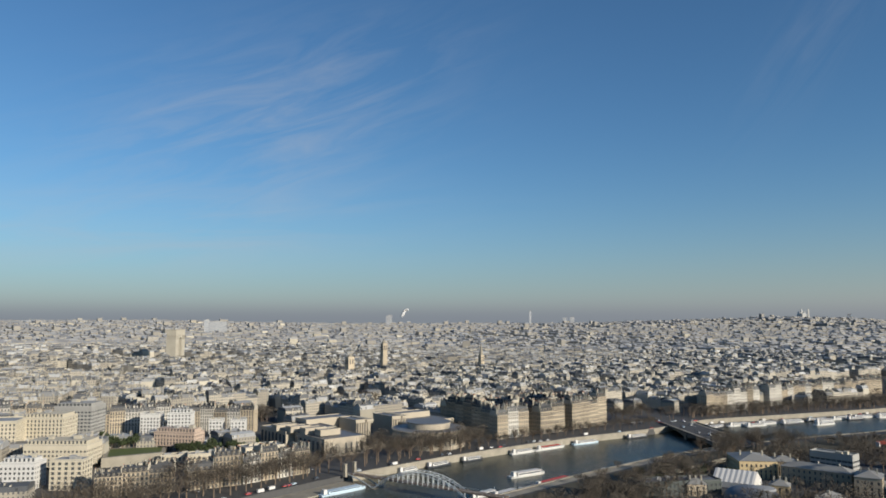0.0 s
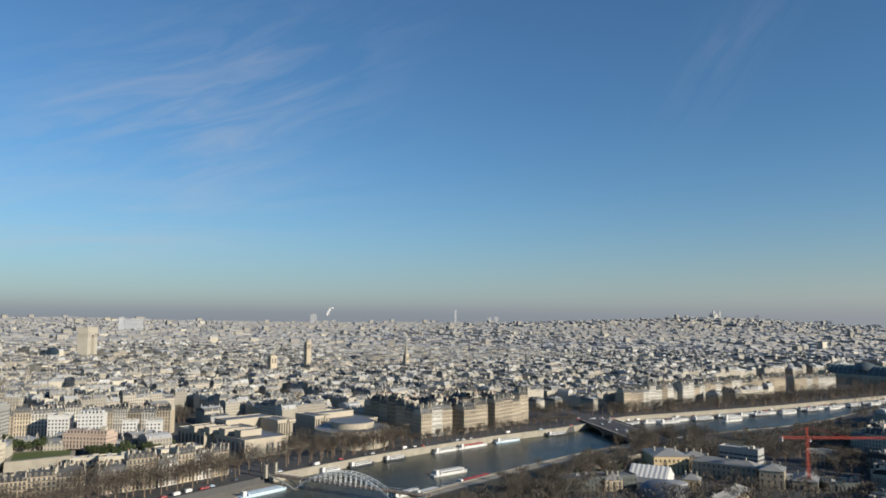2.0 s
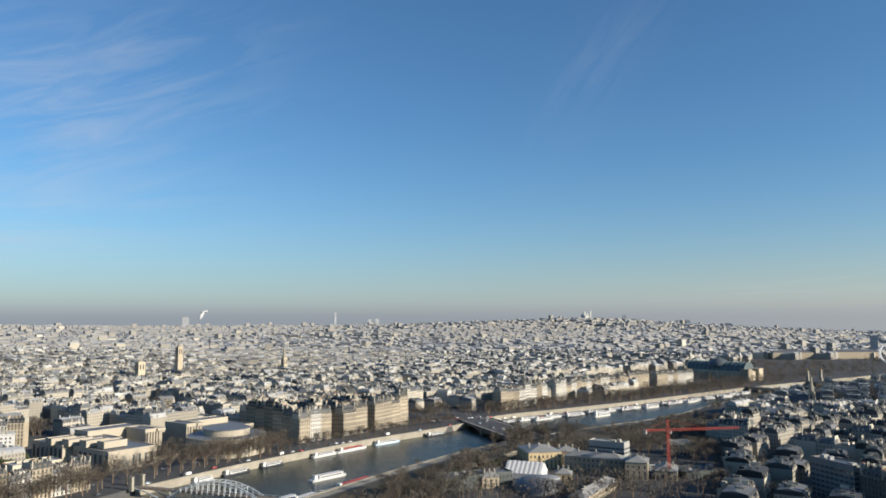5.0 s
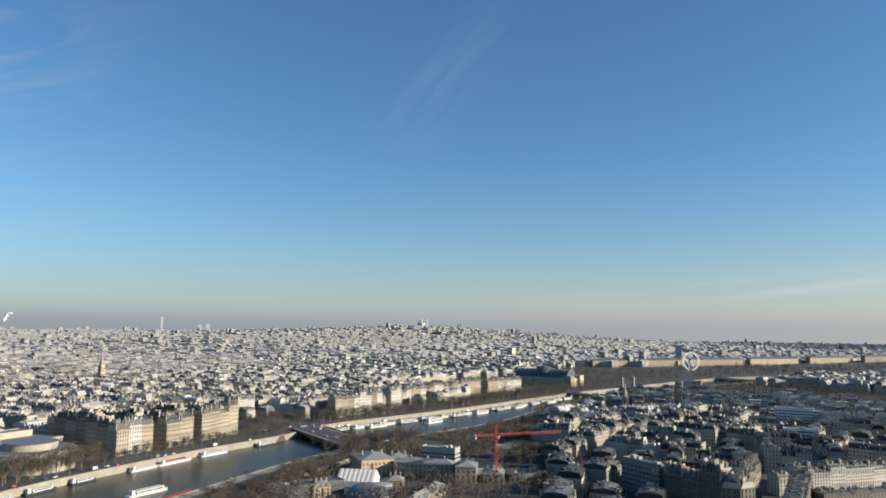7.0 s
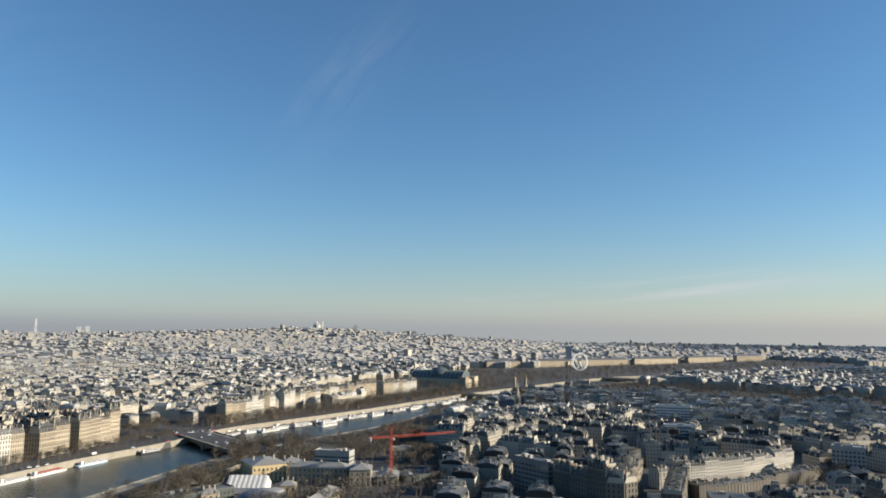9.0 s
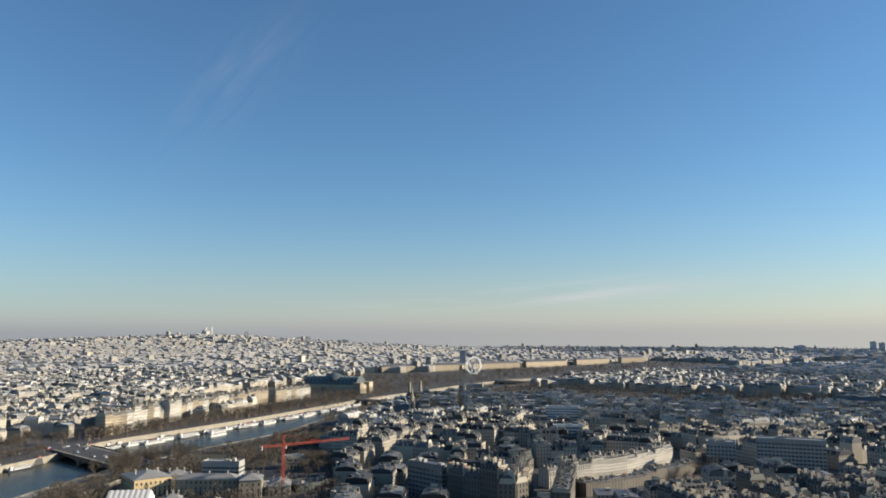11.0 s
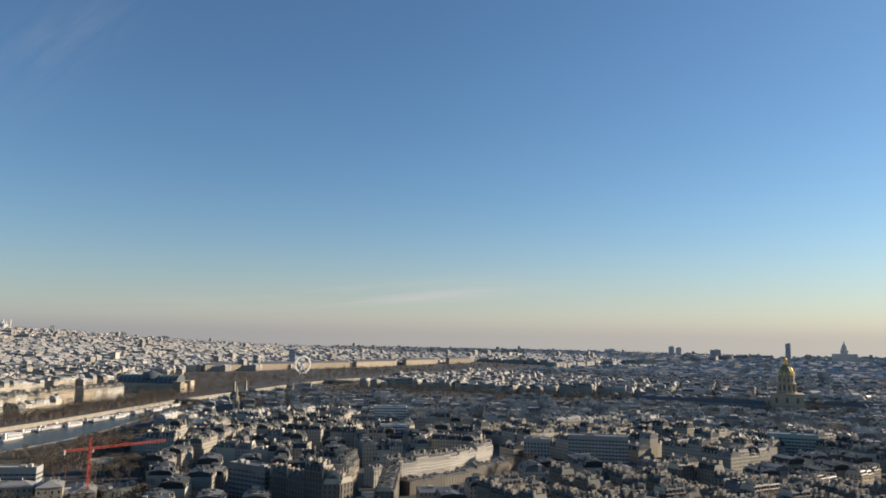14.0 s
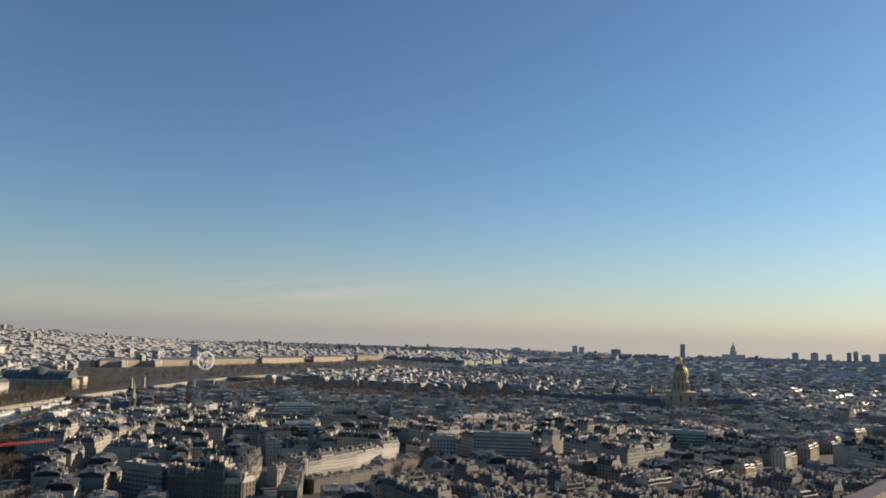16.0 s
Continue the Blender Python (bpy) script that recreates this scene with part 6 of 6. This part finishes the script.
far_wood("south_quay_wood", "brown bare trees filling the gardens of the south quay", [(x_, y_, k_ * 0.62) for x_, y_, k_ in turned(150, 650, 440, 85, 36, 25)] + [(x_, y_, k_ * 0.85) for x_, y_, k_ in turned(70, 600, 400, 60, 80, 0) + turned(55, 500, 288, 70, 26, 20) + turned(100, 482, 446, 48, 30, 20) + turned(70, 285, 392, 42, 30, 25) + turned(30, 350, 345, 40, 20, 10) + turned(26, 380, 450, 60, 16, 20) + turned(45, 450, 300, 60, 40, 20) + turned(30, 400, 345, 50, 30, 0)] + [(x_, y_, k_ * 0.5) for x_, y_, k_ in spots_in(80, 600, 800, -60, -16, south_bank)], 8)
far_wood("square_trees", "dark bare trees in squares between the roofs", turned(60, 122, 855, 20, 26, 10) + turned(60, 270, 965, 28, 26, 20) + turned(150, 1500, 1230, 85, 64, 0) + turned(40, 130, 1010, 40, 30, 10) + turned(40, 250, 860, 30, 24, 20) + [(x_, y_, k_ * 1.15) for x_, y_, k_ in turned(330, 1300, -310, 190, 150, -14)] + turned(30, 400, 800, 60, 10, 60) + turned(50, 90, 1640, 100, 20, 0), 6)


# ---------------------------------------------------------------- bare earth and lawns under the riverside trees
EARTH = material("brown_garden_earth", (0.05, 0.045, 0.03), spot=0.4, scale=0.05)
s = Soup()
for i in range(42):
    a, b = 150 + i * 16, 150 + (i + 1) * 16
    s.face([(a, south_bank(a) - 80, 1.06), (b, south_bank(b) - 80, 1.06), (b, south_bank(b) - 14, 1.06), (a, south_bank(a) - 14, 1.06)])
tagged(part("garden_ground", s, EARTH), "brown earth and worn grass of the riverside garden", "ground", kind="structure")
s = Soup()
for i in range(24):
    a, b = 200 + i * 14, 200 + (i + 1) * 14
    s.face([(a, south_bank(a) - 11, 1.08), (b, south_bank(b) - 11, 1.08), (b, south_bank(b) - 2, 1.08), (a, south_bank(a) - 2, 1.08)])
tagged(part("promenade", s, STONE_QUAY), "pale gravel promenade along the south quay", "pavement", kind="structure")


# ---------------------------------------------------------------- boats
HULL_DARK = material("dark_hull_paint", (0.04, 0.045, 0.055), rough=0.5)
HULL_WHITE = material("white_hull_paint", (0.5, 0.5, 0.48), rough=0.4, spot=0.1)
HULL_BLUE = material("pale_blue_hull_paint", (0.42, 0.52, 0.60), rough=0.4)
RED_STRIPE = material("red_awning", (0.42, 0.06, 0.05), rough=0.6)
BOAT_GLASS = material("tinted_boat_glazing", (0.06, 0.075, 0.09), rough=0.12, spec=0.6)


def boat(ln, beam, cabin, label, x, y, ang, hull=HULL_DARK, top=WHITE, cab_h=2.4, stripe=None):
    cab_h *= 0.78
    root = thing("river_boat", label, "boat", pose(x, y, -5.15, 0, 0, ang), group="river boats")
    s = Soup()
    st = [(-0.5, 0.75), (-0.44, 0.98), (0.3, 1.0), (0.43, 0.66), (0.5, 0.08)]
    ring = []
    for u, w in st:
        ring.append([(u * ln, -w * beam / 2 * 0.85, 0), (u * ln, w * beam / 2 * 0.85, 0), (u * ln, w * beam / 2, 1.7 + 0.5 * max(0, u)), (u * ln, -w * beam / 2, 1.7 + 0.5 * max(0, u))])
    pts = [p for q in ring for p in q]
    fs = []
    for i in range(len(st) - 1):
        a, b = i * 4, i * 4 + 4
        fs += [(a + 3, a, b, b + 3), (a + 1, a + 2, b + 2, b + 1), (a + 2, a + 3, b + 3, b + 2)]
    fs += [(0, 3, 2, 1), (16, 17, 18, 19)]
    s.solid(pts, fs)
    part("hull", s, hull, root)
    c0, c1 = cabin
    cl, cx = (c1 - c0) * ln, (c0 + c1) / 2 * ln
    s = Soup()
    s.box((cx, 0, 1.65), (cl, beam * 0.8, cab_h), 0, 0)
    part("cabin", s, top, root)
    s = Soup()
    s.box((cx, 0, 2.5), (cl * 0.94, beam * 0.8 + 0.12, cab_h * 0.42), 0, 0, bottom=True)
    part("window_band", s, BOAT_GLASS, root)
    s = Soup()
    s.box((cx, 0, 1.65 + cab_h), (cl + 1.2, beam * 0.86, 0.22), 0, 0, bottom=True)
    part("cabin_roof", s, stripe or top, root)
    s = Soup()
    s.box((c0 * ln - 2.2, 0, 1.65), (3, beam * 0.5, 3.2), 0, 0, top=0.9)
    part("wheelhouse", s, WHITE, root)
    s = Soup()
    s.beam((0.42 * ln, 0, 1.9), (0.42 * ln, 0, 5.2), 0.07)
    part("mast", s, STEEL, root)
    return root


def heading(bank, x):
    return math.degrees(math.atan2(bank(x + 10) - bank(x - 10), 20))


boats_n = [(205, 3, 20, HULL_WHITE, None), (236, 4, 28, HULL_DARK, None), (272, 4, 24, HULL_DARK, None), (330, 6, 30, HULL_WHITE, None), (364, 6, 40, HULL_WHITE, RED_STRIPE), (412, 6, 34, HULL_BLUE, None), (482, 6, 30, HULL_DARK, None)]
for x, off, ln, hull, stripe in boats_n:
    boat(ln, 5.4, (-0.3, 0.32), "moored barge with low white cabin beside the stone quay", x, north_bank(x) - off, heading(north_bank, x), hull, WHITE, 2.2, stripe)
boat(36, 7.5, (-0.32, 0.34), "white glazed sightseeing boat on the open river", 286, 521, 12, HULL_WHITE, WHITE, 3.0)
boat(40, 7, (-0.35, 0.35), "pale blue flat tour boat at the landing quay", 138, 522, 22, HULL_BLUE, HULL_BLUE, 2.0)
for x, off, ln, hull, stripe in ((225, 22, 26, HULL_WHITE, None), (240, 13, 24, HULL_WHITE, None), (262, 8, 24, HULL_DARK, None), (290, 12, 46, HULL_WHITE, RED_STRIPE), (318, 6, 22, HULL_DARK, RED_STRIPE), (362, 8, 44, HULL_DARK, None)):
    boat(ln, 6, (-0.34, 0.36), "pontoon boat with pale deckhouse moored at the garden quay", x, south_bank(x) + off, heading(south_bank, x), hull, WHITE, 2.4, stripe)
for k in range(15):
    x = 606 + k * 39
    boat(36, 6.6, (-0.34 + 0.04 * (k % 3), 0.33), "white glazed tour boat moored in the long row", x, north_bank(x) - 23, heading(north_bank, x), HULL_WHITE if k % 4 else HULL_DARK, WHITE, 2.3 + 0.4 * (k % 2))
for k in range(9):
    x = 660 + k * 52
    boat(30, 6.0, (-0.3, 0.3), "white landing-stage barge in the outer row", x, north_bank(x) - 32, heading(north_bank, x), HULL_DARK if k % 2 else HULL_WHITE, WHITE, 2.4)
boat(34, 7, (-0.3, 0.35), "white tour boat leaving the row", 742, 634, 3, HULL_WHITE, WHITE, 2.6)
for x in (1250, 1300, 1345):
    boat(34, 7, (-0.3, 0.35), "pale barge moored below the far bridge", x, north_bank(x) - 10, heading(north_bank, x), HULL_WHITE, WHITE, 2.4)


# ---------------------------------------------------------------- cars on the quay road and bridge
def car_kind(paint, van=False):
    root = thing("van" if van else "car", "parked van on the quay road" if van else "small car on the asphalt road", "van" if van else "car", group="road traffic")
    s = Soup()
    if van:
        s.box((0, 0, 0.35), (5.2, 1.95, 1.9), top=0.95)
    else:
        s.box((0, 0, 0.35), (4.3, 1.75, 0.6), top=0.96)
    part("body", s, paint, root)
    s = Soup()
    if van:
        s.box((2.0, 0, 1.4), (1.2, 1.85, 0.7), top=0.9)
    else:
        s.box((-0.2, 0, 0.95), (2.3, 1.55, 0.55), top=0.78)
    part("glazing", s, BOAT_GLASS, root)
    s = Soup()
    s.box((-0.2, 0, 2.25 if van else 1.5), (1.7, 1.2, 0.05))
    part("roof_panel", s, paint, root)
    for x in (-1.35, 1.35):
        for y in (-0.82, 0.82):
            s = Soup()
            s.beam((x, y - 0.1, 0.32), (x, y + 0.1, 0.32), 0.33, sides=8)
            part("wheel", s, HULL_DARK, root)
    return root


CARS = [car_kind(WHITE), car_kind(HULL_DARK), car_kind(STEEL), car_kind(RED_STRIPE), car_kind(WHITE, True), car_kind(HULL_BLUE)]
for k, ob in enumerate(CARS):
    x = 20 + k * 17
    ob.matrix_basis = pose(x, north_bank(x) + 5, 1.0, 0, 0, heading(north_bank, x))
for k in range(26):
    x = rng.uniform(-20, 530)
    q = copy_thing(rng.choice(CARS), pose(x, north_bank(x) + rng.choice((4, 7)), 1.0, 0, 0, heading(north_bank, x)))
for k in range(12):
    t = rng.random()
    o = rng.choice((-9, -4, 5, 10))
    copy_thing(rng.choice(CARS), pose(562 - 45 * t + o, 664 - 130 * t, 1.6, 0, 0, 71))
for k in range(46):
    x = 600 + k * 12.4 + rng.uniform(-3, 3)
    copy_thing(rng.choice(CARS), pose(x, north_bank(x) - rng.choice((3.5, 9, 15)), -3.8, 0, 0, heading(north_bank, x) + rng.choice((0, 0, 90))))
for k in range(14):
    copy_thing(rng.choice(CARS), pose(rng.uniform(510, 610), rng.uniform(682, 700), 1.1, 0, 0, rng.uniform(0, 180)))


# ---------------------------------------------------------------- steam over a far chimney
s = Soup()
r = random.Random(3)
x, y, z = at(19.2, 4750, 0.2)
for k in range(70):
    t = k / 70
    c = (x + 26 * t ** 1.4 + r.gauss(0, 1.5 + 5 * t), y + r.gauss(0, 1.5 + 4 * t), z + 4 + 50 * t)
    q = r.uniform(3.0, 5.0) + 5.5 * t * (1.15 - t)
    s.lathe(c, [(0.2, -q), (q * 0.6, -q * 0.8), (q * 0.95, -q * 0.3), (q * 0.95, q * 0.3), (q * 0.6, q * 0.8), (0.2, q)], 10)
tagged(part("steam_plume", s, material("white_steam", (0.5, 0.5, 0.5), rough=1, spot=0.05, bump=0), smooth=True), "white steam rising from a far chimney", "steam", kind="stuff")


# ---------------------------------------------------------------- street lamps on the quay and the bridge
def lamp_post():
    root = thing("street_lamp", "tall dark street lamp with double arms on the pavement", "street lamp", group="quay lamps")
    s = Soup()
    s.lathe((0, 0, 0), [(0.22, 0), (0.14, 0.8), (0.08, 8.6)], 6)
    part("post", s, IRON, root)
    for sg in (-1, 1):
        s = Soup()
        s.beam((0, 0, 8.4), (sg * 1.5, 0, 9.0), 0.06)
        part("arm", s, IRON, root)
        s = Soup()
        s.box((sg * 1.6, 0, 8.85), (0.8, 0.35, 0.2), bottom=True)
        part("lantern", s, STEEL, root)
    return root


first_lamp = lamp_post()
first_lamp.matrix_basis = pose(10, north_bank(10) + 2.5, 1.0)
for k in range(1, 20):
    x = 10 + k * 27
    copy_thing(first_lamp, pose(x, north_bank(x) + 2.5, 1.0, 0, 0, heading(north_bank, x) + 90))
for t in (0.1, 0.35, 0.6, 0.85):
    for o in (-18, 18):
        copy_thing(first_lamp, pose(566 - 47 * t + o * 0.95, 678 - 142 * t - o * 0.32, 1.6, 0, 0, 70))


# ---------------------------------------------------------------- low things round the southern courts
def garden_wall(p0, p1, h, label):
    s = Soup()
    dx, dy = p1[0] - p0[0], p1[1] - p0[1]
    ln, ang = math.hypot(dx, dy), math.atan2(dy, dx)
    mx, my = (p0[0] + p1[0]) / 2, (p0[1] + p1[1]) / 2
    s.box((mx, my, 0.9), (ln, 0.5, h), ang)
    s.box((mx, my, 0.9 + h), (ln + 0.1, 0.8, 0.2), ang, bottom=True)
    tagged(part("garden_wall", s, STONE_QUAY), label, "wall")


garden_wall((360, 452), (480, 492), 3.2, "pale stone wall between the garden and the courts")
garden_wall((500, 300), (560, 340), 3.0, "stone wall beside the building site")
garden_wall((330, 430), (372, 440), 3.0, "low stone wall by the marquee")


def site_hut(x, y, a):
    root = thing("site_hut", "white stacked site cabin beside the crane", "cabin", pose(x, y, 1, 0, 0, a), group="site cabins")
    for k in range(2):
        s = Soup()
        s.box((0, 0, k * 2.7), (6, 2.4, 2.6), bottom=True)
        m = part("module", s, WHITE, root)
        s = Soup()
        s.box((1.2, -1.22, k * 2.7 + 1), (1.4, 0.08, 1.0))
        part("window", s, PANE, root)
    s = Soup()
    s.box((-3.6, 0, 0), (1.0, 2.2, 2.7), top=0.8)
    part("stair", s, STEEL, root)


for x, y, a in ((486, 350, 20), (494, 353, 20), (480, 362, -50)):
    site_hut(x, y, a)

# house patterns that no street used are taken away again
for k, (_, ob) in enumerate(HOUSES):
    if k not in placed_first:
        for o in (*ob.children_recursive, ob):
            bpy.data.objects.remove(o)
